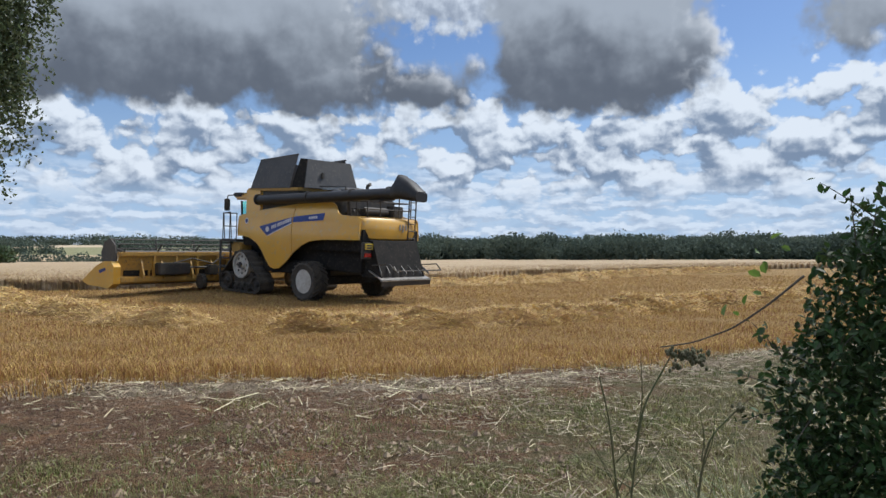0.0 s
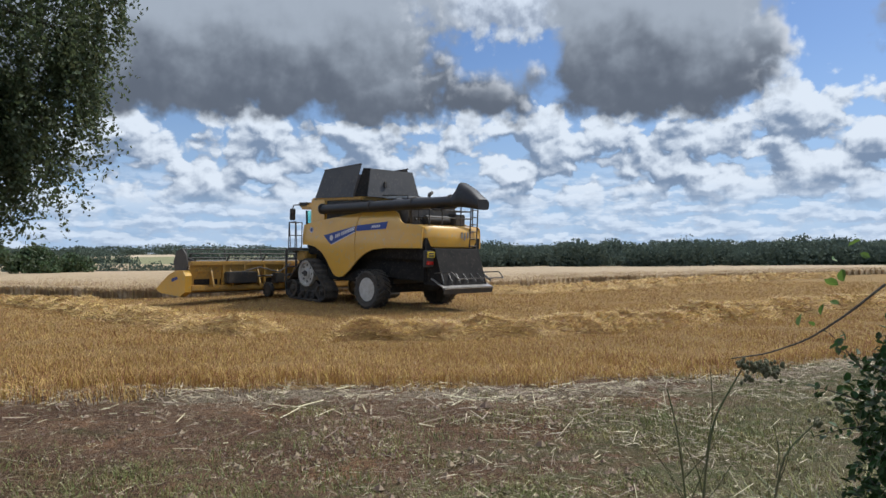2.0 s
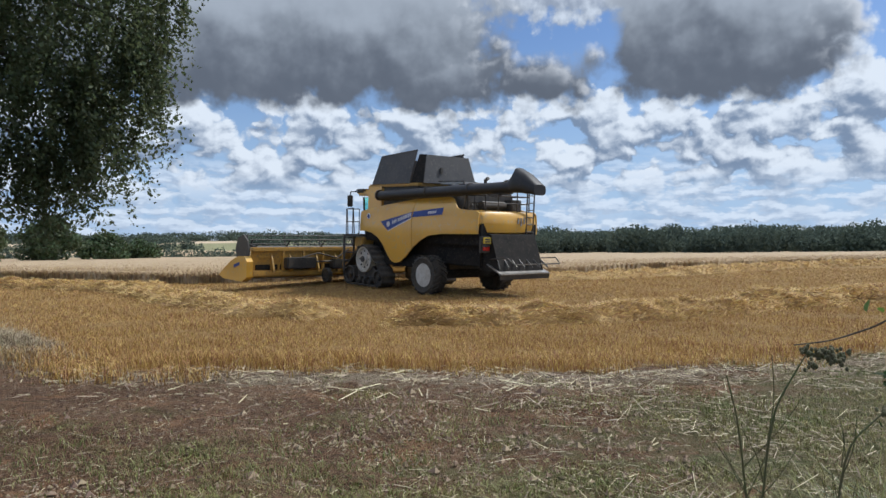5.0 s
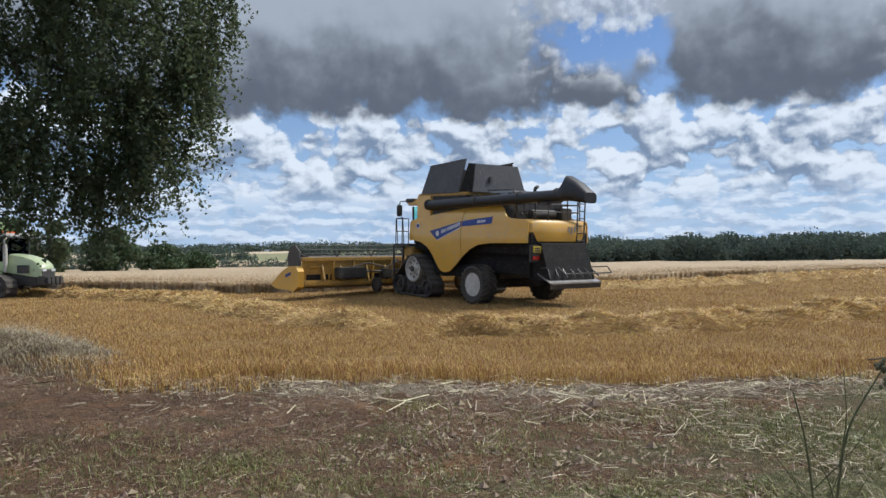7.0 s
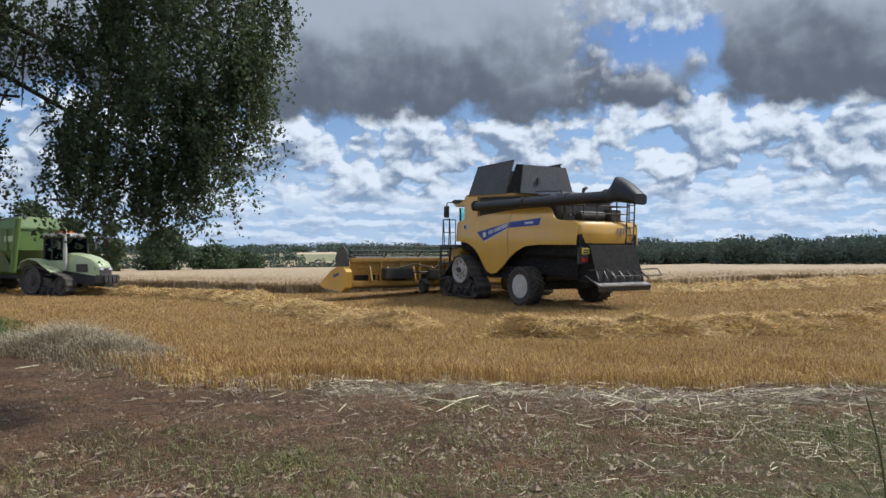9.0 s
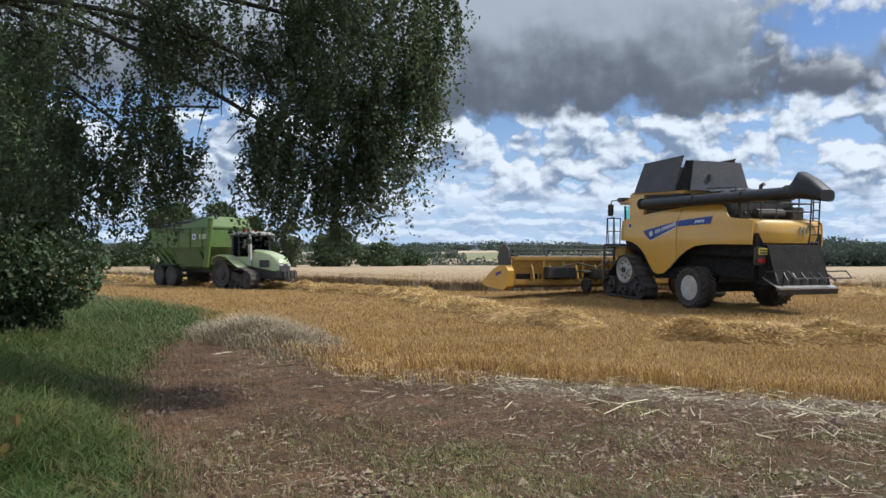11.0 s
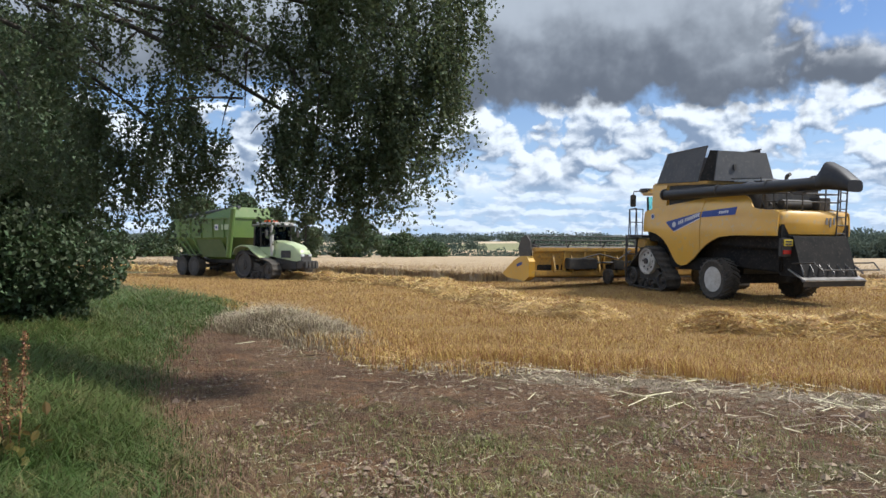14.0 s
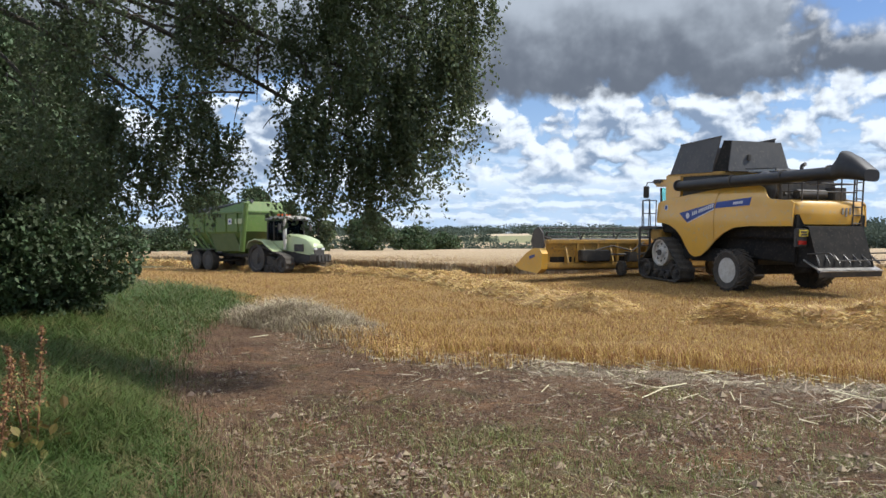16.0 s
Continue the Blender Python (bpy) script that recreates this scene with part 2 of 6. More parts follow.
def raw_mesh(name, verts, faces_n, mat, corners=4):
    """A mesh of separate faces with the same number of corners, from an array of shape (faces, corners, 3)."""
    verts = np.asarray(verts, dtype=np.float32).reshape(-1, 3)
    me = bpy.data.meshes.new(name)
    nf = len(verts) // corners
    me.vertices.add(len(verts))
    me.vertices.foreach_set("co", verts.ravel())
    me.loops.add(len(verts))
    me.loops.foreach_set("vertex_index", np.arange(len(verts), dtype=np.int32))
    me.polygons.add(nf)
    me.polygons.foreach_set("loop_start", np.arange(0, len(verts), corners, dtype=np.int32))
    me.materials.append(mat)
    me.update(calc_edges=True)
    return me


def grid_mesh(name, verts, rows, cols, mat, wrap=False, smooth=True):
    """A sheet of rows x cols vertices."""
    i = np.arange(rows - 1)[:, None]
    j = np.arange(cols if wrap else cols - 1)[None, :]
    a = i * cols + j
    b = i * cols + (j + 1) % cols
    f = np.stack([a, b, b + cols, a + cols], -1).reshape(-1, 4)
    me = bpy.data.meshes.new(name)
    v = np.asarray(verts, dtype=np.float32).reshape(-1, 3)
    me.vertices.add(len(v))
    me.vertices.foreach_set("co", v.ravel())
    me.loops.add(f.size)
    me.loops.foreach_set("vertex_index", f.astype(np.int32).ravel())
    me.polygons.add(len(f))
    me.polygons.foreach_set("loop_start", np.arange(0, f.size, 4, dtype=np.int32))
    me.materials.append(mat)
    me.update(calc_edges=True)
    if smooth:
        me.polygons.foreach_set("use_smooth", np.ones(len(f), dtype=bool))
    return me


def blades(base, height, width, lean, droop=0.5):
    """Thin upright blades: a quad stem and a bent tip each; base (n, 3), the rest arrays or numbers."""
    n = len(base)
    turn = rng.uniform(0, 2 * np.pi, n)
    tilt = rng.normal(0, lean, n)
    side = np.stack([np.cos(turn), np.sin(turn), np.zeros(n)], 1)
    out = np.stack([-np.sin(turn), np.cos(turn), np.zeros(n)], 1)
    h = np.broadcast_to(height, n)[:, None]
    w = np.broadcast_to(width, n)[:, None] * 0.5
    up = np.array([0, 0, 1.0])
    mid = base + up * h * 0.6 + out * h * 0.6 * np.sin(tilt)[:, None]
    tip = base + up * h * (1 - droop * 0.15) + out * h * (np.sin(tilt)[:, None] * 1.3 + droop * 0.25 * np.sign(tilt)[:, None])
    q1 = np.stack([base - side * w, base + side * w, mid + side * w, mid - side * w], 1)
    q2 = np.stack([mid - side * w, mid + side * w, tip + side * w * 0.35, tip - side * w * 0.35], 1)
    return np.stack([q1, q2], 1).reshape(-1, 4, 3)


def strands(base, length, width, flat=0.25):
    """Loose straws lying about."""
    n = len(base)
    turn = rng.uniform(0, 2 * np.pi, n)
    rise = rng.normal(0, flat, n)
    ln = np.broadcast_to(length, n)[:, None] * rng.uniform(0.5, 1.2, n)[:, None]
    d = np.stack([np.cos(turn) * np.cos(rise), np.sin(turn) * np.cos(rise), np.sin(rise)], 1) * ln * 0.5
    s = np.stack([-np.sin(turn), np.cos(turn), rng.normal(0, 0.5, n)], 1) * np.broadcast_to(width, n)[:, None] * 0.5
    return np.stack([base - d - s, base + d - s, base + d + s, base - d + s], 1)


def leaf_quads(at, size, flat=0.0):
    """Leaves: kite-shaped quads at random turns."""
    n = len(at)
    a = rng.normal(0, 1, (n, 3))
    a[:, 2] -= flat
    a /= np.linalg.norm(a, axis=1)[:, None]
    b = np.cross(a, rng.normal(0, 1, (n, 3)))
    b /= np.linalg.norm(b, axis=1)[:, None] + 1e-9
    s = (np.broadcast_to(size, n) * rng.uniform(0.6, 1.25, n))[:, None]
    c = np.cross(a, b) * s * 0.12
    return np.stack([at - a * s * 0.5, at - a * s * 0.05 + b * s * 0.30 + c, at + a * s * 0.5, at - a * s * 0.05 - b * s * 0.30 + c], 1)


def lumps(x, y, s):
    """Smooth noise for arrays."""
    return np.array([noise.noise((float(a) * s, float(b) * s, 3.1)) for a, b in zip(np.ravel(x), np.ravel(y))]).reshape(np.shape(x))


# ---------------------------------------------------------------- ground
FIELD_X = np.array([-80, -30, -17, -13, -9.5, -6.2, -5.0, 0.0, 2.7, 6.0, 12.0, 40.0])
FIELD_Y = np.array([22, 19, 15.5, 13.5, 10.6, 9.6, 10.0, 10.3, 11.2, 13.5, 16.0, 20.0])
CROP_X = np.array([-200, -90, -58, -35, -27, -18, -12, -8, 0, 5, 12, 19, 40, 100, 300])
CROP_Y = np.array([52, 47, 43.5, 41, 39, 34, 32, 34.5, 44, 54, 60, 66, 82, 115, 160])
VERGE_X = np.array([-40, -16.2, -11.2, -7.5, -4.5, -2.4])
VERGE_Y = np.array([30, 16, 9.4, 5.7, 3.8, 1.0])


def field_edge(x):
    return np.interp(x, FIELD_X, FIELD_Y)


def crop_edge(x):
    return np.interp(x, CROP_X, CROP_Y)


def in_verge(x, y):
    """Above nought on the grassy side of the track."""
    return np.interp(y, VERGE_Y[::-1], VERGE_X[::-1]) - x


def rise(x, y):
    r = np.hypot(x, y)
    swell = 0.40 * np.exp(-((x + 8.0) ** 2 + (y - 33.0) ** 2) / 40.5)
    return np.interp(r, [0, 140, 230, 500, 950, 1600, 4500], [0, 0, -2.5, 2.0, 13.0, 10.0, 0.0]) + swell


def ground_material():
    m = bpy.data.materials.new("field_ground")
    m.use_nodes = True
    g = Net(m.node_tree)
    b = m.node_tree.nodes["Principled BSDF"]
    pos = g.node("ShaderNodeTexCoord").outputs["Object"]

    def zone(name):
        return g.node("ShaderNodeAttribute", attribute_name=name).outputs["Fac"]

    n_big = g.noise(pos, 0.7, 5.0, 0.65)[0]
    n_mid = g.noise(pos, 4.0, 5.0, 0.65)[0]
    n_fine = g.noise(pos, 26.0, 4.0, 0.7)[0]
    n_tiny = g.noise(pos, 90.0, 3.0, 0.7)[0]
    n_patch = g.noise(g.vec("ADD", pos, (17.0, 5.0, 0.0)), 1.3, 4.0, 0.6)[0]
    n_moss = g.noise(g.vec("ADD", pos, (3.0, 41.0, 0.0)), 0.9, 5.0, 0.65)[0]
    crevice_shade = g.math("ABSOLUTE", g.math("SUBTRACT", g.noise(pos, 9.0, 4.0, 0.6, 0.4)[0], 0.5))
    soil = g.mix(g.step(n_big, 0.35, 0.65), (0.185, 0.105, 0.060), (0.310, 0.190, 0.112))
    soil = g.mix(g.step(n_patch, 0.50, 0.68, 0.0, 0.8), soil, (0.36, 0.19, 0.095))
    soil = g.mix(g.step(n_moss, 0.54, 0.68, 0.0, 0.65), soil, (0.17, 0.155, 0.060))
    soil = g.mix(g.step(n_mid, 0.48, 0.72, 0.0, 0.6), soil, (0.125, 0.080, 0.052))
    soil = g.mix(g.step(n_fine, 0.52, 0.74, 0.0, 0.7), soil, (0.44, 0.31, 0.19))
    soil = g.mix(g.step(n_tiny, 0.5, 0.70, 0.0, 0.8), soil, (0.065, 0.042, 0.027))
    # shade of soil crevices, drawn into the colour as thin dark lines
    soil = g.mix(g.step(crevice_shade, 0.0, 0.035, 0.75, 0.0), soil, (0.055, 0.036, 0.024))
    green = g.mix(g.step(n_mid, 0.3, 0.7), (0.105, 0.118, 0.040), (0.215, 0.175, 0.090))
    green = g.mix(g.step(n_patch, 0.5, 0.66, 0.0, 0.7), green, (0.23, 0.15, 0.085))
    green = g.mix(g.step(n_fine, 0.5, 0.75, 0.0, 0.65), green, (0.33, 0.27, 0.16))
    green = g.mix(g.step(n_tiny, 0.5, 0.70, 0.0, 0.7), green, (0.050, 0.048, 0.022))
    stub = g.mix(g.step(n_mid, 0.3, 0.7), (0.42, 0.27, 0.105), (0.33, 0.21, 0.085))
    stub = g.mix(g.step(n_fine, 0.45, 0.75, 0.0, 0.7), stub, (0.46, 0.32, 0.135))
    litter = g.mix(g.step(n_fine, 0.35, 0.7), (0.22, 0.165, 0.115), (0.46, 0.38, 0.26))
    cells = g.node("ShaderNodeTexVoronoi")
    g.put(cells.inputs["Vector"], g.vec("ADD", pos, g.vec("MULTIPLY", g.noise(pos, 0.004, 2.0)[1], (90.0, 90.0, 0.0))))
    cells.inputs["Scale"].default_value = 0.0055
    pick = g.node("ShaderNodeSeparateColor")
    g.put(pick.inputs[0], cells.outputs["Color"])
    far = g.mix(g.step(pick.outputs[0], 0.3, 0.32), (0.24, 0.24, 0.13), (0.46, 0.36, 0.23))
    far = g.mix(g.step(pick.outputs[1], 0.62, 0.64), far, (0.52, 0.43, 0.30))
    c = soil
    wob = g.math("SUBTRACT", g.math("ADD", g.math("MULTIPLY", n_big, 0.5), g.math("MULTIPLY", n_mid, 0.5)), 0.5)
    for name, col, sharp in (("grassy", green, 2.8), ("litter", litter, 2.5), ("stubble", stub, 1.0), ("farland", far, 0.0)):
        f = g.math("ADD", zone(name), g.math("MULTIPLY", wob, sharp))
        c = g.mix(g.step(f, 0.35, 0.65), c, col)
    g.put(b.inputs["Base Color"], c)
    b.inputs["Roughness"].default_value = 0.9
    b.inputs["Specular IOR Level"].default_value = 0.2
    bp = g.node("ShaderNodeBump")
    bp.inputs["Strength"].default_value = 1.0
    bp.inputs["Distance"].default_value = 0.14
    g.put(bp.inputs["Height"], g.math("ADD", g.math("MULTIPLY", n_mid, 0.6), g.math("ADD", n_fine, g.math("MULTIPLY", n_tiny, 0.35))))
    g.put(b.inputs["Normal"], bp.outputs[0])
    return m


def build_ground():
    az = np.concatenate([np.arange(-50, 85, 0.45), np.arange(85, 310, 5.0)])
    r = np.concatenate([[0.02, 0.8, 1.6, 2.4], np.geomspace(3.0, 60, 210), np.geomspace(62, 4500, 90)])
    R, A = np.meshgrid(r, np.radians(az), indexing="ij")
    x, y = -np.sin(A) * R, np.cos(A) * R
    z = rise(x, y)
    near = R < 40
    z[near] += (0.05 * lumps(x[near], y[near], 0.45) + 0.03 * lumps(x[near], y[near], 1.7)) * np.clip((40 - R[near]) / 20, 0, 1)
    rough = near & (R < 14)
    z[rough] += 0.022 * lumps(x[rough], y[rough], 6.0) + 0.035 * lumps(x[rough], y[rough], 2.9)
    me = grid_mesh("ground", np.stack([x, y, z], -1), len(r), len(az), ground_material(), wrap=True)
    wav = np.zeros_like(x)
    wav[near] = lumps(x[near], y[near], 0.5)
    d = y - field_edge(x) + wav * 0.5
    verge = in_verge(x, y) + wav * 0.6
    stub = np.clip(0.5 + d * 1.2, 0, 1) * (verge < 3.0)
    litter = np.clip(0.62 - np.abs(d + 0.6) * 0.32, 0, 1) * np.clip((x + 9) / 3, 0.25, 1)
    side = x + 0.25 * (y - 6)
    grassy = np.clip(0.30 + 0.16 * side + 0.10 * (8.0 - y), 0.0, 0.85) * (d < 0.3)
    grassy = np.maximum(grassy, np.clip(0.5 + verge, 0, 1))
    farland = np.clip((R - 160) / 10, 0, 1)
    for name, v in (("stubble", stub), ("litter", litter), ("grassy", grassy), ("farland", farland)):
        a = me.attributes.new(name, "FLOAT", "POINT")
        a.data.foreach_set("value", v.astype(np.float32).ravel())
    tagged(new("ground", me), "dry farm ground of soil, thin grass and golden stubble", "ground", kind="structure")


build_ground()


def scatter(n, r0, r1, a0=-36, a1=68, power=1.0):
    """Random places on the land before the camera, denser nearby."""
    u = rng.uniform(0, 1, n)
    r = r0 * (r1 / r0) ** (u ** power)
    a = np.radians(rng.uniform(a0, a1, n))
    return -np.sin(a) * r, np.cos(a) * r


def build_stubble():
    x, y = scatter(400000, 9.5, 60)
    wave = np.zeros(len(x))
    close = y < field_edge(x) + 1.5
    wave[close] = 0.45 * lumps(x[close], y[close], 0.9) + 0.35 * lumps(x[close], y[close], 2.4)
    keep = (y > field_edge(x) + wave + rng.normal(0, 0.15, len(x))) & (y < crop_edge(x)) & (in_verge(x, y) < 2.6)
    x, y = x[keep], y[keep]
    row = np.round((x * 0.35 + y) / 0.16) * 0.16 - x * 0.35
    y = np.where(rng.uniform(0, 1, len(x)) < 0.6, row + rng.normal(0, 0.02, len(x)), y)
    r = np.hypot(x, y)
    h = rng.uniform(0.035, 0.12, len(x)) * (1 + 1.2 * np.clip(1 - (y - field_edge(x)) / 1.6, 0, 1)) * (1 + 0.5 * np.clip(lumps(x, y, 0.5), -0.6, 1))
    base = np.stack([x, y, rise(x, y) - 0.01], 1)
    me = raw_mesh("stubble", blades(base, h, 0.003 + r * 0.00032, 0.38, 0.5), 0, STUBBLE)
    tagged(new("stubble", me), "short golden cut cereal stubble in the field", "stubble", kind="stuff")
    # bleached straws on the bare margin
    x, y = scatter(42000, 7.0, 16)
    d = y - field_edge(x)
    keep = (np.abs(d + 0.5) < rng.exponential(0.55, len(x))) & (in_verge(x, y) < 0.4) & ((x > -7) | (rng.uniform(0, 1, len(x)) < 0.3))
    keep &= lumps(x, y, 1.1) + rng.normal(0, 0.25, len(x)) > -0.15
    base = np.stack([x[keep], y[keep], rng.uniform(0.01, 0.05, keep.sum())], 1)
    me = raw_mesh("straw_litter", strands(base, rng.exponential(0.12, len(base)) + 0.06, 0.009, 0.16), 0, LITTER)
    tagged(new("straw_litter", me), "bleached straw strewn along the field margin", "straw", kind="stuff")


def build_crop():
    az = np.radians(np.arange(-40, 75, 0.35))
    edge = []
    for a in az:
        rr = np.linspace(20, 190, 700)
        xs, ys = -np.sin(a) * rr, np.cos(a) * rr
        edge.append(rr[np.argmax(ys > crop_edge(xs))])
    edge = np.array(edge)
    steps = np.concatenate([[0.0, 0.0, 0.25, 0.6], np.geomspace(1.2, 60, 26), [90, 150]])
    V = np.zeros((len(steps), len(az), 3))
    for k, s in enumerate(steps):
        r = np.minimum(edge + s + (0.5 * lumps(az * 40, az * 0, 0.9) if k < 5 else 0), 210)
        x, y = -np.sin(az) * r, np.cos(az) * r
        top = 0.56 + 0.06 * lumps(x, y, 0.35) + 0.05 * lumps(x, y, 2.1)
        V[k] = np.stack([x, y, rise(x, y) + (0.0 if k == 0 else top - (0.1 if k == 1 else 0.0))], -1)
    me = grid_mesh("standing_crop", V, len(steps), len(az), CANOPY)
    crop = tagged(new("standing_crop", me), "pale ripe standing cereal crop, uncut, in the field", "crop", kind="stuff")
    k = rng.integers(0, len(az), 150000)
    depth = rng.exponential(7.0, len(k)) * (rng.uniform(0, 1, len(k)) < 0.75) + rng.exponential(0.35, len(k))
    r = edge[k] + depth - 0.1
    a = az[k] + radians(0.35) * rng.uniform(-0.5, 0.5, len(k))
    base = np.stack([-np.sin(a) * r, np.cos(a) * r, np.zeros(len(k))], 1)
    base[:, 2] = np.where(depth > 1.0, 0.35, 0.0) + rise(base[:, 0], base[:, 1])
    h = np.where(depth > 1.0, rng.uniform(0.18, 0.36, len(k)), rng.uniform(0.5, 0.72, len(k)))
    part_me = raw_mesh("crop_stalks", blades(base, h, 0.012 + r * 0.0003, 0.16, 0.8), 0, CROP)
    stalks = new("stalks", part_me)
    stalks.parent = crop


def windrow(path, width, height, label, n):
    """A bank of loose straw along a line of points: a lumpy mound under many straws."""
    path = np.array(path, float)
    seg = np.r_[0, np.cumsum(np.hypot(*np.diff(path, axis=0).T))]
    cols, rows = int(seg[-1] / 0.09) + 2, 21
    s = np.linspace(0, seg[-1], cols)
    cx, cy = np.interp(s, seg, path[:, 0]), np.interp(s, seg, path[:, 1])
    tx, ty = np.gradient(cx), np.gradient(cy)
    ln = np.hypot(tx, ty)
    nx, ny = -ty / ln, tx / ln
    ends = np.clip(np.minimum(s, seg[-1] - s) / 0.8, 0, 1) ** 0.5
    hgt = height * (0.85 + 0.22 * lumps(s, s * 0, 0.5) + 0.2 * lumps(s, s * 0, 1.6)) * ends
    wid = width * (0.8 + 0.45 * lumps(s, s * 0 + 5, 0.6))
    u = np.linspace(-1, 1, rows)
    x = cx[None] + nx[None] * wid[None] * u[:, None]
    y = cy[None] + ny[None] * wid[None] * u[:, None]
    z = hgt[None] * (1 - u[:, None] ** 2) ** 0.8 * (1 + 0.5 * lumps(x, y, 1.3)) - 0.03 + (0.10 * lumps(x, y, 2.6) + 0.07 * lumps(x, y, 6.5)) * (1 - np.abs(u[:, None])) + rise(x, y)
    thing = tagged(new("straw_windrow", grid_mesh("mound", np.stack([x, y, z], -1), rows, cols, STRAW_MASS)), label, "straw windrow")
    i, j = rng.integers(0, rows, n), rng.integers(0, cols, n)
    base = np.stack([x[i, j], y[i, j], np.maximum(z[i, j], 0.0)], 1) + rng.normal(0, (0.05, 0.05, 0.015), (n, 3)) + (0, 0, 0.01)
    r = np.hypot(base[:, 0], base[:, 1])
    loose = tagged(new("loose_straw", raw_mesh("loose_straw", strands(base, 0.34, 0.003 + 0.0004 * r, 0.3), 0, STRAW)), kind="stuff")
    loose.parent = thing


build_stubble()
build_crop()
windrow([(-3.9, 16.4), (-2, 16.7), (0.6, 17.3), (3.2, 19.2), (6, 21.8), (10, 25.5), (15, 29)], 0.95, 0.42, "pale golden row of loose straw on the stubble", 70000)
windrow([(-5.5, 17.4), (-8, 18.6), (-11.8, 22.1), (-17.5, 28), (-26, 31.8), (-35.5, 34.6), (-46, 36.5), (-62, 37.6)], 0.95, 0.42, "long curving golden row of loose straw ending in a heap", 80000)
windrow([(-1, 37), (3.5, 41), (8, 46.5), (16, 57), (30, 70)], 1.0, 0.50, "far golden row of loose straw beside the standing crop", 24000)


def build_grass():
    x, y = scatter(120000, 4.3, 13.5, -36, 62)
    d = y - field_edge(x)
    patch = lumps(x, y, 0.55) + 0.6 * lumps(x, y, 1.8)
    want = 0.30 + 0.10 * x + 0.13 * (7.5 - y) + patch * 0.8
    keep = (d < 0.2) & (rng.uniform(0, 1, len(x)) < np.clip(want, 0.03, 1)) & (in_verge(x, y) < 0.2)
    x, y = x[keep], y[keep]
    base = np.stack([x, y, np.zeros_like(x) - 0.01], 1)
    me = raw_mesh("short_grass", blades(base, rng.uniform(0.03, 0.09, len(x)) * (1 + 0.8 * np.clip(lumps(x, y, 2.3), 0, 1)), 0.006, 0.55, 1.2), 0, GRASS)
    tagged(new("short_grass", me), "thin trodden grass on the dry ground", "grass", kind="stuff")
    # bits of dry straw and stems over the track and grass
    x, y = scatter(11000, 4.3, 12.5, -36, 62)
    keep = (y < field_edge(x)) & (in_verge(x, y) < 0.2)
    base = np.stack([x[keep], y[keep], rng.uniform(0.01, 0.03, keep.sum())], 1)
    me = raw_mesh("dry_stems", strands(base, rng.exponential(0.06, len(base)) + 0.03, 0.003, 0.15), 0, LITTER)
    tagged(new("dry_stems", me), "scattered dry stems on the bare ground", "straw", kind="stuff")
    # bleached straw dragged over the grass beside the bush
    x, y = scatter(17000, 4.4, 14, -36, 14)
    want = np.clip(0.16 + 0.13 * x + 0.05 * (y - 6), 0.02, 0.9) * np.clip(0.5 + 1.4 * lumps(x, y, 0.9), 0, 1)
    keep = (y < field_edge(x) + 0.4) & (rng.uniform(0, 1, len(x)) < want)
    base = np.stack([x[keep], y[keep], rng.uniform(0.015, 0.06, keep.sum())], 1)
    me = raw_mesh("dragged_straw", strands(base, rng.exponential(0.11, len(base)) + 0.05, 0.005, 0.2), 0, LITTER)
    tagged(new("dragged_straw", me), "pale straw strewn over thin grass", "straw", kind="stuff")
    # crumbs of dry soil on the track
    x, y = scatter(18000, 4.5, 12.5, -10, 62)
    keep = (y < field_edge(x) - 0.2) & (in_verge(x, y) < 0.0) & (lumps(x, y, 0.8) + rng.normal(0, 0.3, len(x)) > 0.0)
    x, y = x[keep], y[keep]
    n = len(x)
    s = rng.exponential(0.008, n)[:, None, None] + 0.005
    c = np.stack([x, y, np.full(n, 0.005)], 1)[:, None]
    tips = np.array([(1, 0, 0), (0, 1, 0), (-1, 0, 0), (0, -1, 0), (0, 0, 0.8)])[None] * rng.uniform(0.6, 1.4, (n, 5, 1)) * s + c
    tri = np.stack([tips[:, [k, (k + 1) % 4, 4]] for k in range(4)], 1).reshape(-1, 3, 3)
    me = raw_mesh("soil_crumbs", tri, 0, CLOD, 3)
    tagged(new("soil_crumbs", me), "small dry clods of brown soil", "soil", kind="stuff")
    # tall verge
    x, y = scatter(150000, 4.0, 24, 44, 74)
    v = in_verge(x, y) + rng.normal(0, 0.25, len(x))
    keep = (v > 0) & (y < field_edge(x) + 3.5)
    x, y, v = x[keep], y[keep], v[keep]
    base = np.stack([x, y, np.zeros_like(x) - 0.01], 1)
    r = np.hypot(x, y)
    h = np.clip(0.12 + 0.2 * v, 0.12, 0.6) * rng.uniform(0.5, 1.3, len(x)) * (1 + 0.35 * lumps(x, y, 1.1))
    me = raw_mesh("tall_grass", blades(base, h, 0.004 + 0.0006 * r, 0.25, 1.3), 0, TALL)
    tagged(new("tall_grass", me), "tall green grass on the verge under the trees", "grass", kind="stuff")


def dry_verge():
    """Faded dry grass between the green verge and the track."""
    x, y = scatter(30000, 4.0, 18, 36, 66)
    v = in_verge(x, y)
    keep = (np.abs(v + 0.05) < rng.exponential(0.45, len(x))) & (y < field_edge(x) + 1.0)
    x, y = x[keep], y[keep]
    base = np.stack([x, y, np.zeros_like(x) - 0.01], 1)
    me = raw_mesh("dry_grass", blades(base, rng.uniform(0.06, 0.26, len(x)), 0.005, 0.4, 1.5), 0, RUSTY)
    tagged(new("dry_grass", me), "faded dry grass along the edge of the track", "grass", kind="stuff")


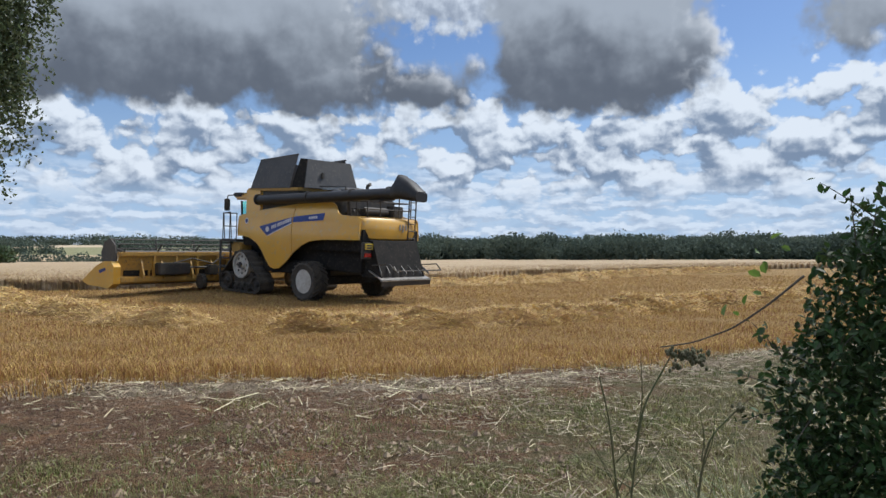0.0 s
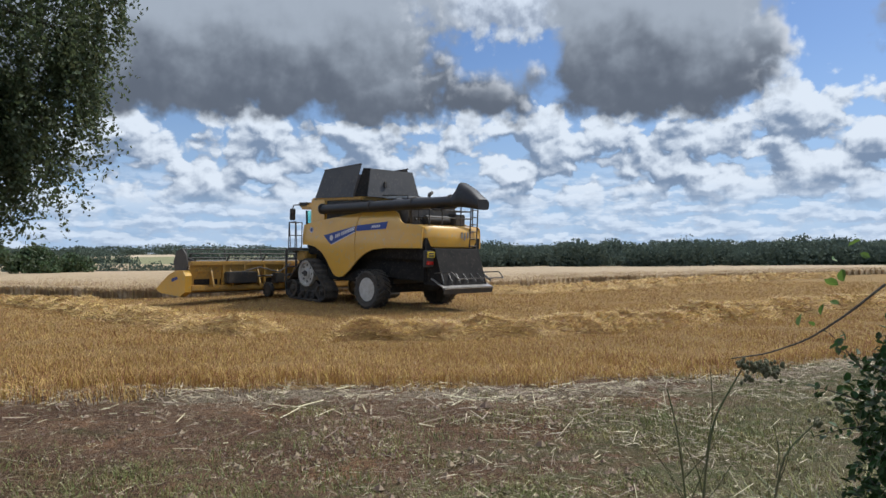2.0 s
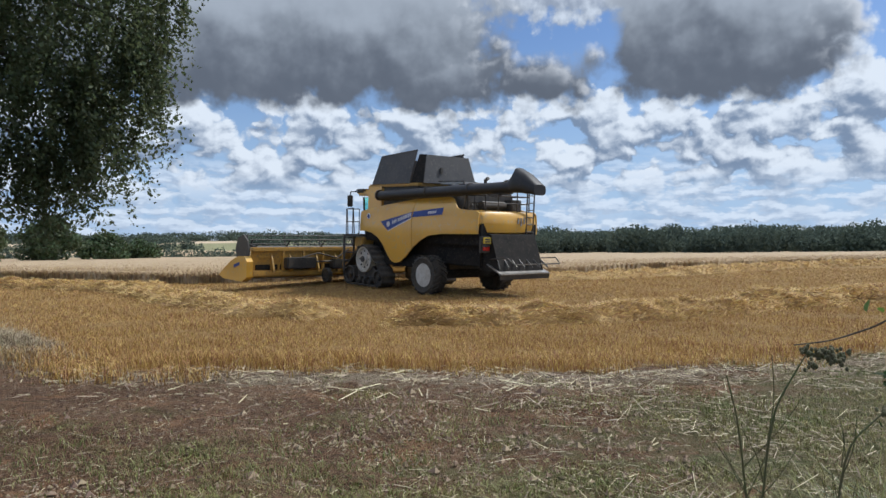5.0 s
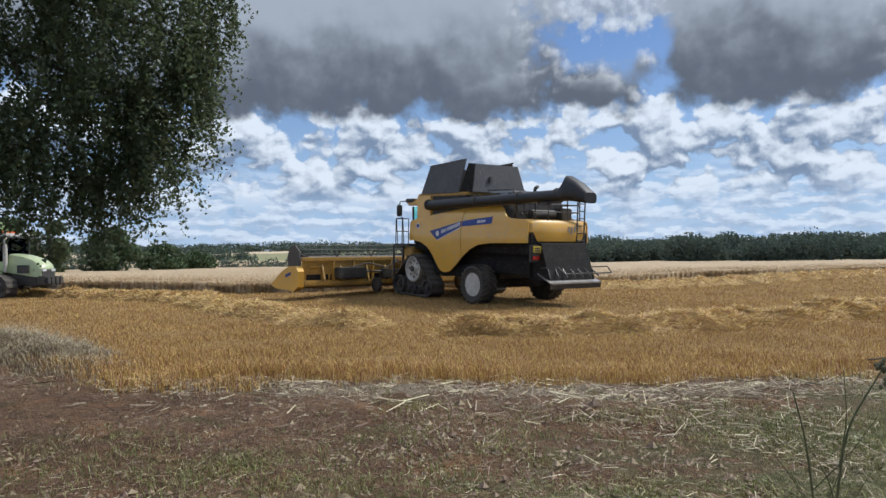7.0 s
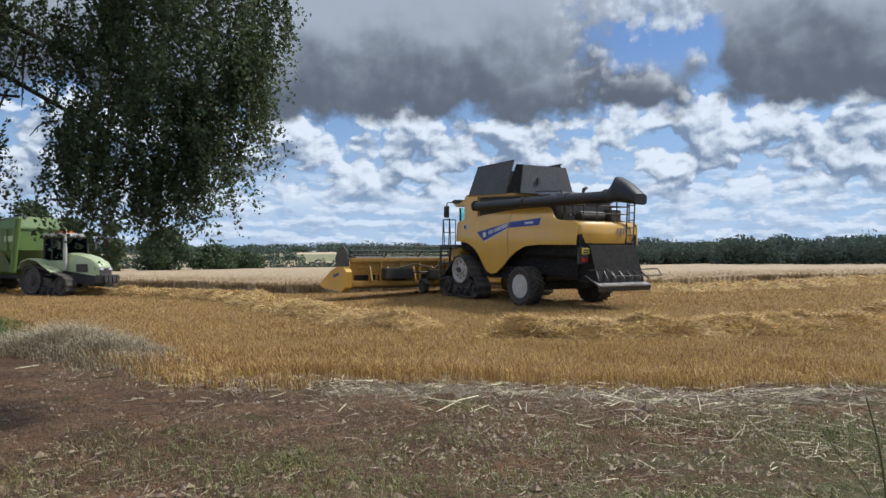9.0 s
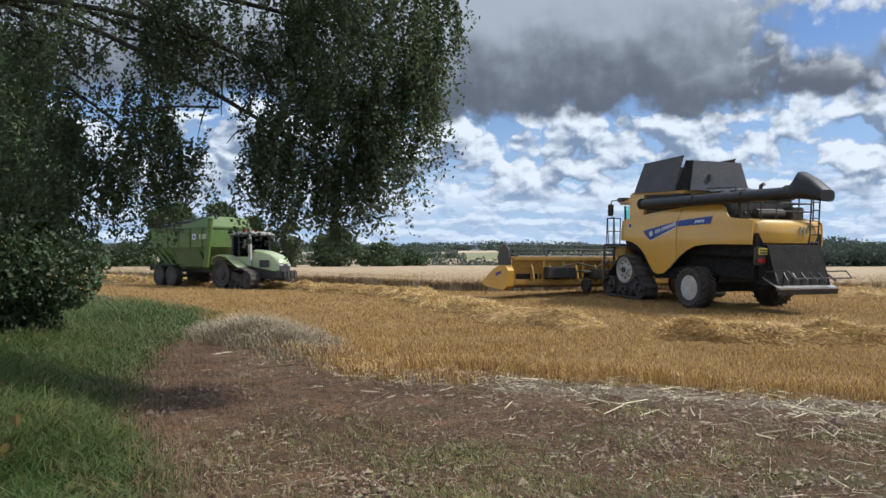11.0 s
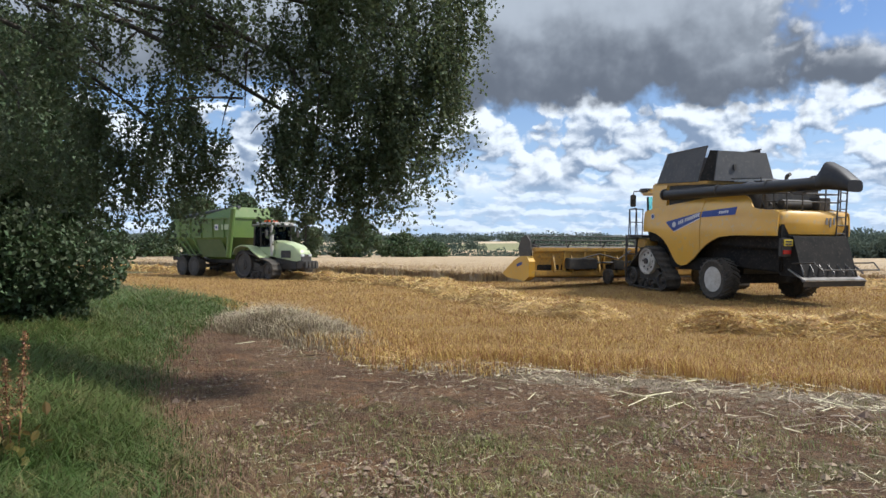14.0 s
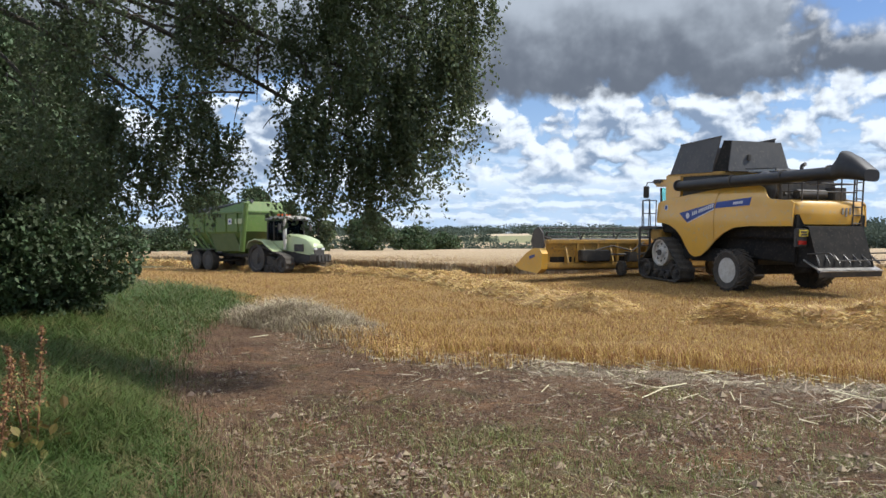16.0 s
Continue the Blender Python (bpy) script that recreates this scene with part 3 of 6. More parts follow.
def tuft(at, radius, height, n, mat, name, label):
    a, q = rng.uniform(0, 2 * np.pi, n), radius * np.sqrt(rng.uniform(0, 1, n))
    base = np.stack([at[0] + np.cos(a) * q * 1.4 + rng.normal(0, 0.15, n), at[1] + np.sin(a) * q + rng.normal(0, 0.15, n), np.zeros(n)], 1)
    h = height * (1 - 0.75 * (q / radius)) * rng.uniform(0.5, 1.15, n)
    me = raw_mesh(name, blades(base, h, 0.009, 0.45, 1.6), 0, mat)
    return tagged(new(name, me), label, "grass", kind="stuff")


build_grass()
dry_verge()
for gx, gy, gr, gh, gn in ((-3.0, 5.7, 0.16, 0.10, 260), (-1.0, 6.6, 0.35, 0.07, 300), (0.8, 5.6, 0.4, 0.07, 350), (-4.4, 6.4, 0.22, 0.08, 160), (2.2, 7.2, 0.45, 0.09, 420), (-2.2, 8.2, 0.3, 0.10, 160), (0.4, 8.4, 0.4, 0.09, 260)):
    tuft((gx, gy), gr, gh, gn, GRASS, "grass_tuft", "small fresh green grass tuft on dry ground")
for gx, gy, gr, gh, gn in ((-10.9, 11.8, 1.1, 0.80, 4200), (-9.7, 11.2, 0.9, 0.62, 2600), (-12.1, 12.7, 1.0, 0.7, 2600), (-8.4, 10.4, 0.8, 0.36, 700)):
    tuft((gx, gy), gr, gh, gn, DEAD, "dead_grass", "straw-grey clump of dead long grass at the field corner")

for gx, gy, gr, gh, gn in ((-4.95, 9.2, 0.35, 0.34, 260), (-6.1, 9.0, 0.45, 0.36, 380), (-6.8, 9.3, 0.35, 0.30, 220), (-3.4, 9.9, 0.25, 0.26, 140), (-7.4, 9.9, 0.4, 0.34, 240), (-1.2, 10.0, 0.25, 0.24, 120), (3.2, 11.2, 0.35, 0.26, 160)):
    tuft((gx, gy), gr, gh, gn, STUBBLE, "straw_clump", "clump of tall uncut straw stalks at the stubble edge")

# ---------------------------------------------------------------- machine materials
YELLOW = material("dusty_yellow_paint", [(0.72, 0.41, 0.055), (0.64, 0.36, 0.055), (0.58, 0.39, 0.14)], 0.36, scale=0.8, fine=6.0, bump=0.02, coat=0.6)
OLD_YELLOW = material("worn_yellow_steel", [(0.48, 0.28, 0.05), (0.36, 0.22, 0.06), (0.20, 0.14, 0.08)], 0.6, scale=2.5, fine=14.0, bump=0.1)
BLACK = material("dusty_black_plastic", [(0.040, 0.039, 0.038), (0.070, 0.062, 0.052), (0.105, 0.09, 0.07)], 0.6, scale=1.5, fine=8.0, bump=0.05)
DULL = material("dull_grey_steel", [(0.20, 0.20, 0.20), (0.14, 0.135, 0.13), (0.11, 0.10, 0.085)], 0.45, metal=0.3, scale=4.0, fine=20.0, bump=0.1)
SOOT = material("sooty_black_steel", [(0.014, 0.014, 0.014), (0.024, 0.022, 0.020), (0.05, 0.044, 0.036)], 0.85, scale=2.0, fine=12.0, bump=0.1, spec=0.2)
TUBE = material("black_tube_paint", [(0.012, 0.012, 0.014), (0.018, 0.018, 0.019), (0.026, 0.025, 0.025)], 0.45, scale=1.5, fine=8.0, bump=0.02)
GREY_TARP = material("dark_grey_sheet", [(0.060, 0.062, 0.066), (0.080, 0.080, 0.082), (0.11, 0.105, 0.10)], 0.7, scale=1.2, fine=9.0, bump=0.1)
RUBBER = material("dusty_rubber", [(0.035, 0.033, 0.030), (0.075, 0.064, 0.050), (0.11, 0.09, 0.065)], 0.85, scale=3.0, fine=18.0, bump=0.3)
RIM = material("pale_grey_rim", [(0.55, 0.54, 0.50), (0.45, 0.43, 0.38), (0.36, 0.32, 0.25)], 0.5, scale=5.0, fine=25.0, bump=0.05)
STEEL = material("worn_steel", [(0.42, 0.41, 0.40), (0.30, 0.29, 0.27), (0.22, 0.19, 0.15)], 0.4, metal=0.7, scale=4.0, fine=20.0, bump=0.1)
BLUE = material("blue_decal", [(0.020, 0.045, 0.22), (0.025, 0.055, 0.26)], 0.35, scale=3.0, fine=20.0, bump=0)
WHITE = material("white_decal", [(0.72, 0.72, 0.72), (0.62, 0.62, 0.62)], 0.45, scale=4.0, fine=20.0, bump=0)
RED = material("red_lens", [(0.45, 0.02, 0.015), (0.35, 0.02, 0.015)], 0.25, scale=9.0, fine=30.0, bump=0)
PLATE = material("yellow_plate", [(0.75, 0.58, 0.06), (0.68, 0.52, 0.06)], 0.4, scale=9.0, fine=30.0, bump=0)
AMBER = material("orange_beacon", [(0.75, 0.13, 0.02), (0.65, 0.10, 0.02)], 0.25, scale=9.0, fine=30.0, bump=0)
GREEN = material("faded_green_paint", [(0.125, 0.205, 0.045), (0.10, 0.17, 0.04), (0.17, 0.21, 0.08)], 0.5, scale=1.0, fine=8.0, bump=0.03, coat=0.1)
PALE_GREEN = material("pale_green_paint", [(0.44, 0.52, 0.28), (0.39, 0.46, 0.25), (0.44, 0.45, 0.31)], 0.4, scale=1.2, fine=8.0, bump=0.02, coat=0.25)


def glass_material():
    m = bpy.data.materials.new("tinted_cab_glass")
    m.use_nodes = True
    b = m.node_tree.nodes["Principled BSDF"]
    b.inputs["Base Color"].default_value = (0.55, 0.86, 0.80, 1)
    b.inputs["Roughness"].default_value = 0.03
    b.inputs["Transmission Weight"].default_value = 1.0
    b.inputs["IOR"].default_value = 1.1
    return m


GLASS = glass_material()


def part(name, bm, mat, parent, label="", smooth=False, bevel=0.0):
    """Links a bmesh as one mesh object under a thing or under a part."""
    if bevel:
        edges = [e for e in bm.edges if len(e.link_faces) == 2 and e.calc_face_angle(0) > 0.6]
        bmesh.ops.bevel(bm, geom=edges, offset=bevel, segments=2, affect="EDGES", clamp_overlap=True)
    bmesh.ops.recalc_face_normals(bm, faces=bm.faces)
    me = bpy.data.meshes.new(name)
    bm.to_mesh(me)
    bm.free()
    me.materials.append(mat)
    if smooth:
        me.polygons.foreach_set("use_smooth", [True] * len(me.polygons))
        me.set_sharp_from_angle(angle=radians(40))
    ob = new(name, me)
    ob.parent = parent
    return tagged(ob, label)


def thing(name, m, label, category, group=""):
    e = new(name)
    e.empty_display_size = 0.3
    e.matrix_world = m
    return tagged(e, label, category, group)


def bx(x0, x1, y0, y1, z0, z1, bm=None, m=None):
    bm = bm or bmesh.new()
    v = bmesh.ops.create_cube(bm, size=1.0)["verts"]
    t = Matrix.Translation(((x0 + x1) / 2, (y0 + y1) / 2, (z0 + z1) / 2)) @ Matrix.Diagonal((abs(x1 - x0), abs(y1 - y0), abs(z1 - z0), 1))
    bmesh.ops.transform(bm, matrix=(m or Matrix()) @ t, verts=v)
    return bm


def rod(p, q, r, bm=None, r2=None, n=10):
    bm = bm or bmesh.new()
    p, q = Vector(p), Vector(q)
    d = q - p
    v = bmesh.ops.create_cone(bm, cap_ends=True, segments=n, radius1=r, radius2=r if r2 is None else r2, depth=d.length)["verts"]
    bmesh.ops.transform(bm, matrix=Matrix.Translation((p + q) / 2) @ d.to_track_quat("Z", "Y").to_matrix().to_4x4(), verts=v)
    return bm


def pipe(points, r, bm=None, n=8):
    bm = bm or bmesh.new()
    for p, q in zip(points[:-1], points[1:]):
        rod(p, q, r, bm, n=n)
    return bm


def prism(outline, y0, y1, bm=None):
    """An outline in x and z, drawn out from y0 to y1."""
    bm = bm or bmesh.new()
    a = [bm.verts.new((x, y0, z)) for x, z in outline]
    b = [bm.verts.new((x, y1, z)) for x, z in outline]
    bm.faces.new(a)
    bm.faces.new(b[::-1])
    for i in range(len(a)):
        j = (i + 1) % len(a)
        bm.faces.new((a[i], a[j], b[j], b[i]))
    return bm


def slab(corners, thick, bm=None):
    """A plate from four corners, thickened along its normal."""
    bm = bm or bmesh.new()
    c = [Vector(p) for p in corners]
    n = (c[1] - c[0]).cross(c[2] - c[0]).normalized() * thick
    a, b = [bm.verts.new(p) for p in c], [bm.verts.new(p + n) for p in c]
    bm.faces.new(a)
    bm.faces.new(b[::-1])
    for i in range(len(c)):
        j = (i + 1) % len(c)
        bm.faces.new((a[i], a[j], b[j], b[i]))
    return bm


def lathe(profile, centre, n=36, bm=None):
    """Turns a profile of (radius, y) round an axle along y."""
    bm = bm or bmesh.new()
    rings = []
    for r, y in profile:
        rings.append([bm.verts.new((centre[0] + math.cos(2 * math.pi * k / n) * r, centre[1] + y, centre[2] + math.sin(2 * math.pi * k / n) * r)) for k in range(n)])
    for a, b in zip(rings[:-1], rings[1:]):
        for k in range(n):
            j = (k + 1) % n
            bm.faces.new((a[k], a[j], b[j], b[k]))
    for ring in (rings[0], rings[-1]):
        bm.faces.new(ring)
    return bm


def wheel(parent, name, at, radius, width, rim_r, side, rim_mat, lugs=22, label=""):
    """A farm wheel: lugged tyre > rim > hub with bolts; side is +1 for the left of the machine."""
    h = width / 2
    bm = lathe([(rim_r, -h * 0.8), (radius * 0.86, -h), (radius * 0.95, -h * 0.9), (radius * 0.965, 0), (radius * 0.95, h * 0.9), (radius * 0.86, h), (rim_r, h * 0.8)], at)
    for k in range(lugs):
        for s in (-1, 1):
            a = 2 * math.pi * (k + (0.5 if s > 0 else 0)) / lugs
            t = Matrix.Translation(at) @ Matrix.Rotation(-a, 4, "Y") @ Matrix.Translation((radius * 0.965, s * h * 0.5, 0)) @ Matrix.Rotation(s * 0.6, 4, "X")
            bx(-0.03, 0.035, -h * 0.52, h * 0.52, -0.028, 0.028, bm, t)
    tyre = part(name, bm, RUBBER, parent, label, smooth=True)
    o = side * h
    prof = [(rim_r * 1.02, o * 0.86), (rim_r * 0.92, o * 0.80), (rim_r * 0.84, o * 0.42), (rim_r * 0.45, o * 0.40), (rim_r * 0.40, o * 0.62), (0.02, o * 0.64)]
    part("rim", lathe(prof, at, 28), rim_mat, tyre, smooth=True)
    part("hub", lathe([(rim_r * 0.26, o * 0.60), (rim_r * 0.22, o * 0.82), (0.02, o * 0.84)], at, 14), BLACK, tyre, "dark wheel hub", smooth=True)
    for k in range(8):
        a = 2 * math.pi * k / 8
        c = Vector(at) + Vector((math.cos(a) * rim_r * 0.33, o * 0.62, math.sin(a) * rim_r * 0.33))
        part("bolt", rod(c, c + Vector((0, side * 0.05, 0)), rim_r * 0.045, n=6), BLACK, tyre)
        c = Vector(at) + Vector((math.cos(a) * rim_r * 0.63, o * 0.40, math.sin(a) * rim_r * 0.63))
        part("hole", rod(c, c + Vector((0, side * 0.012, 0)), rim_r * 0.07, n=8), BLACK, tyre)
    return tyre


def track_unit(parent, wheels, width, y, side, rim_mats, drive=0):
    """A rubber belt round wheels given as (x, z, radius); part of a machine."""
    pts = []
    cx, cz = sum(w[0] for w in wheels) / len(wheels), sum(w[1] for w in wheels) / len(wheels)
    cloud = [Vector((x + math.cos(a) * r, z + math.sin(a) * r)) for x, z, r in wheels for a in np.linspace(0, 2 * math.pi, 40, endpoint=False)]
    cloud.sort(key=lambda p: (p.x, p.y))
    hull = []
    for seq in (cloud, cloud[::-1]):
        chain = []
        for p in seq:
            while len(chain) > 1 and (chain[-1] - chain[-2]).cross(p - chain[-2]) <= 0:
                chain.pop()
            chain.append(p)
        hull += chain[:-1]
    loop = hull + [hull[0]]
    seg = np.r_[0, np.cumsum([(b - a).length for a, b in zip(loop[:-1], loop[1:])])]
    n = int(seg[-1] / 0.07)
    s = np.linspace(0, seg[-1], n, endpoint=False)
    px, pz = np.interp(s, seg, [p.x for p in loop]), np.interp(s, seg, [p.y for p in loop])
    tx, tz = np.roll(px, -1) - np.roll(px, 1), np.roll(pz, -1) - np.roll(pz, 1)
    ln = np.hypot(tx, tz)
    ox, oz = tz / ln, -tx / ln
    bm = bmesh.new()
    rings = []
    for k in range(n):
        t = 0.035 + (0.035 if (k // 2) % 2 else 0.0)
        rings.append([bm.verts.new((px[k] + ox[k] * d, y + w, pz[k] + oz[k] * d)) for d, w in ((0, -width / 2), (t, -width / 2), (t, width / 2), (0, width / 2))])
    for a, b in zip(rings, rings[1:] + rings[:1]):
        for k in range(4):
            j = (k + 1) % 4
            bm.faces.new((a[k], a[j], b[j], b[k]))
    belt = part("track_belt", bm, RUBBER, parent, "dusty black rubber track belt")
    for (x, z, r), mat in zip(wheels, rim_mats):
        part("track_wheel", lathe([(r, -width * 0.42), (r, width * 0.42), (r * 0.86, width * 0.44), (r * 0.8, width * 0.30), (r * 0.4, width * 0.3), (r * 0.36, width * 0.42), (0.02, width * 0.43)]
                                      if side > 0 else [(0.02, -width * 0.43), (r * 0.36, -width * 0.42), (r * 0.4, -width * 0.3), (r * 0.8, -width * 0.3), (r * 0.86, -width * 0.44), (r, -width * 0.42), (r, width * 0.42)],
                                      (x, y, z), 28), mat, belt, smooth=True)
        if r > 0.2:
            for k in range(8):
                a = 2 * math.pi * k / 8
                c = Vector((x + math.cos(a) * r * 0.62, y + side * width * 0.30, z + math.sin(a) * r * 0.62))
                part("hole", rod(c, c + Vector((0, side * 0.014, 0)), r * 0.09, n=8), BLACK, belt)
            part("hub", rod((x, y + side * width * 0.3, z), (x, y + side * width * 0.5, z), r * 0.22, n=12), BLACK, belt, "dark wheel hub", smooth=True)
    return belt


# ---------------------------------------------------------------- combine harvester (x ahead, y left, z up)
TOP_X = [-2.2, -2.1, -1.4, -1.25, -1.0, -0.75, 1.06, 2.6, 4.0, 4.28]
TOP_Z = [2.86, 2.92, 2.98, 3.06, 3.30, 3.40, 3.34, 3.15, 2.93, 2.86]
BOT_X = [-2.2, -0.6, 0.1, 0.55, 1.0, 1.4, 1.8, 2.1, 2.35, 2.55, 2.8, 3.1, 3.5, 3.9, 4.28]
BOT_Z = [2.16, 2.12, 2.04, 1.86, 1.58, 1.26, 1.02, 0.97, 1.03, 1.25, 1.62, 1.88, 2.05, 2.11, 2.10]


def side_y(z):
    """How far the side sheets stand out at height z."""
    return float(np.interp(z, [0.9, 1.6, 2.3, 2.75, 3.05, 3.4], [1.55, 1.62, 1.66, 1.63, 1.54, 1.36]))


def skin(x0, x1, lo, hi, side, lift=0.0, n=34, rows=9, thick=0.05):
    """A curved strip of the side between the heights lo(x) and hi(x)."""
    bm = bmesh.new()
    grid = []
    for i in range(n + 1):
        x = x0 + (x1 - x0) * i / n
        a, b = lo(x), hi(x)
        rear = 0.22 * max(0.0, (-1.3 - x) / 0.9) ** 2
        col = []
        for k in range(rows + 1):
            z = a + (b - a) * k / rows
            col.append(((x, side * (side_y(z) + lift - rear), z), (x, side * (side_y(z) - thick - rear), z)))
        grid.append([(bm.verts.new(p), bm.verts.new(q)) for p, q in col])
    for i in range(n):
        for k in range(rows):
            for w in (0, 1):
                bm.faces.new((grid[i][k][w], grid[i + 1][k][w], grid[i + 1][k + 1][w], grid[i][k + 1][w]))
        for k in (0, rows):
            bm.faces.new((grid[i][k][0], grid[i + 1][k][0], grid[i + 1][k][1], grid[i][k][1]))
    for i in (0, n):
        for k in range(rows):
            bm.faces.new((grid[i][k][0], grid[i][k + 1][0], grid[i][k + 1][1], grid[i][k][1]))
    return bm


def top_z(x):
    return float(np.interp(x, TOP_X, TOP_Z))


def bot_z(x):
    return float(np.interp(x, BOT_X, BOT_Z))


def build_combine(m):
    c = thing("combine_harvester", m, "dusty yellow combine harvester with raised dark tank covers on stubble", "combine harvester")
    # chassis and dark inner body
    bm = bx(-2.1, 4.1, -1.15, 1.15, 1.05, 2.85)
    bx(-2.25, 0.9, -1.35, 1.35, 1.75, 2.55, bm)
    bx(0.6, 3.0, -1.4, 1.4, 0.85, 1.3, bm)
    bx(2.7, 4.2, -1.45, 1.45, 1.75, 2.2, bm)
    bx(-0.35, 0.35, -1.3, 1.3, 0.55, 0.85, bm)
    part("chassis", bm, SOOT, c, "dark dusty chassis and inner body", bevel=0.04)
    for side in (1, -1):
        sp = part("side_panel", skin(1.05, 4.28, bot_z, top_z, side), YELLOW, c, "yellow moulded front side panel", smooth=True)
        rp = part("side_panel", skin(-2.2, 1.02, bot_z, top_z, side), YELLOW, c, "yellow moulded rear side panel", smooth=True)
        # blue band with white lettering bars
        def lo1(x): return float(np.interp(x, [1.05, 2.45, 2.9], [2.66, 2.16, 2.47]))
        def hi1(x): return float(np.interp(x, [1.05, 2.9], [2.86, 2.49]))
        def lo2(x): return float(np.interp(x, [-0.62, 1.02], [2.78, 2.67]))
        def hi2(x): return float(np.interp(x, [-0.62, 1.02], [3.03, 2.87]))
        part("blue_band", skin(1.06, 2.9, lo1, hi1, side, 0.006, 20, 4, 0.0), BLUE, sp, "dark blue stripe")
        part("blue_band", skin(-0.62, 1.0, lo2, hi2, side, 0.006, 16, 4, 0.0), BLUE, rp, "dark blue stripe")
        part("white_edge", skin(1.06, 2.45, lambda x: lo1(x) - 0.03, lo1, side, 0.007, 16, 1, 0.0), WHITE, sp, "white edging under the stripe")
        for k in range(11):
            x = 2.18 - k * 0.097 - (0.05 if k > 2 else 0.0)
            mid = (lo1(x) + hi1(x)) / 2 + 0.03
            part("lettering", skin(x, x - 0.06, lambda q: mid - 0.065, lambda q: mid + 0.065, side, 0.012, 1, 3, 0.0), WHITE, sp, "white lettering bar")
        for k in range(5):
            x = 0.15 - k * 0.09
            mid = (lo2(x) + hi2(x)) / 2
            part("lettering", skin(x, x - 0.06, lambda q: mid - 0.045, lambda q: mid + 0.045, side, 0.012, 1, 3, 0.0), WHITE, rp, "white lettering bar")
        part("emblem", rod((2.42, side * (side_y(2.42) + 0.004), 2.40), (2.42, side * (side_y(2.42) + 0.016), 2.40), 0.10, n=18), WHITE, sp, "round white emblem")
        part("round_sticker", rod((3.72, side * (side_y(2.68) + 0.002), 2.68), (3.72, side * (side_y(2.68) + 0.012), 2.68), 0.11, n=20), WHITE, sp, "round white sticker")
        part("round_mark", rod((3.72, side * (side_y(2.68) + 0.010), 2.68), (3.72, side * (side_y(2.68) + 0.018), 2.68), 0.075, n=20), BLUE, sp, "blue disc")
        part("shroud", bx(3.16, 4.15, side * 1.02, side * 1.42, 2.85, 3.92), YELLOW, c, "yellow upper shroud behind the cab", bevel=0.06)
    # wrap-round rear hood
    bm = bmesh.new()
    cols = []
    for i in range(17):
        u = -1 + 2 * i / 16
        y = u * 1.36
        x = -2.18 - 0.16 * (1 - abs(u) ** 3)
        cols.append([bm.verts.new((x + d, y, z)) for z, d in ((2.15, 0.10), (2.22, 0.02), (2.5, -0.02), (2.78, 0.0), (2.90, 0.10), (2.95, 0.55))])
    for a, b in zip(cols[:-1], cols[1:]):
        for k in range(5):
            bm.faces.new((a[k], b[k], b[k + 1], a[k + 1]))
    hood = part("rear_hood", bm, YELLOW, c, "yellow rounded rear hood", smooth=True)
    sol = hood.modifiers.new("thickness", "SOLIDIFY")
    sol.thickness = 0.04
    for dy in (-0.11, 0.0, 0.11):
        part("emblem", bx(-2.375, -2.36, -0.45 + dy * (1.3) - 0.045, -0.45 + dy * 1.3 + 0.045, 2.45 + abs(dy) * 0.6, 2.72, None), STEEL, hood, "silver emblem blade", bevel=0.01)
    # grain tank and its opened covers
    part("grain_tank", bx(1.05, 4.0, -1.35, 1.35, 2.8, 3.86), BLACK, c, "dark grain tank body", bevel=0.05)
    part("tank_rim", bx(1.0, 3.95, -1.42, 1.42, 3.80, 3.92), OLD_YELLOW, c, "yellow tank rim", bevel=0.02)
    for side in (1, -1):
        flap = part("tank_cover", slab([(3.82, side * 1.40, 3.90), (1.50, side * 1.40, 3.90), (1.42, side * 1.12, 5.12), (3.62, side * 1.12, 4.98)], 0.04), GREY_TARP, c, "dark grey raised tank cover flap")
        part("edge_strip", slab([(3.64, side * 1.13, 4.95), (1.41, side * 1.13, 5.09), (1.41, side * 1.11, 5.13), (3.62, side * 1.11, 4.99)], side * 0.05), BLACK, flap, "folded dark edge")
        part("tank_cover", slab([(1.47, side * 1.36, 3.92), (0.95, side * 1.22, 3.92), (1.02, side * 0.98, 4.95), (1.36, side * 1.06, 4.98)], 0.03), SOOT, c, "black folded corner sheet")
    part("tank_cover", slab([(0.90, 1.25, 3.92), (0.90, -1.30, 3.92), (1.05, -1.02, 4.95), (1.05, 1.02, 4.95)], 0.04), GREY_TARP, c, "dark grey raised rear tank flap")
    part("tank_cover", slab([(3.82, 1.36, 3.92), (3.82, -1.36, 3.92), (3.64, -1.05, 4.96), (3.64, 1.05, 4.96)], -0.04), GREY_TARP, c, "dark grey raised front tank flap")
    part("cover_latch", bx(0.86, 0.93, 0.35, 0.47, 4.3, 4.5), BLACK, c, bevel=0.01)
    # unloading auger along the left side
    tube = part("unloading_auger", rod((3.25, 1.52, 3.46), (-4.02, 1.58, 3.67), 0.18, n=24), TUBE, c, "long black unloading auger tube", smooth=True)
    for s in (3.2, 0.3, -1.9, -3.6):
        z = 3.48 + (3.25 - s) / 7.2 * 0.22
        part("flange", rod((s, 1.55, z), (s - 0.06, 1.55, z), 0.20, n=24), BLACK, tube, smooth=True)
    bm = bmesh.new()
    ring = []
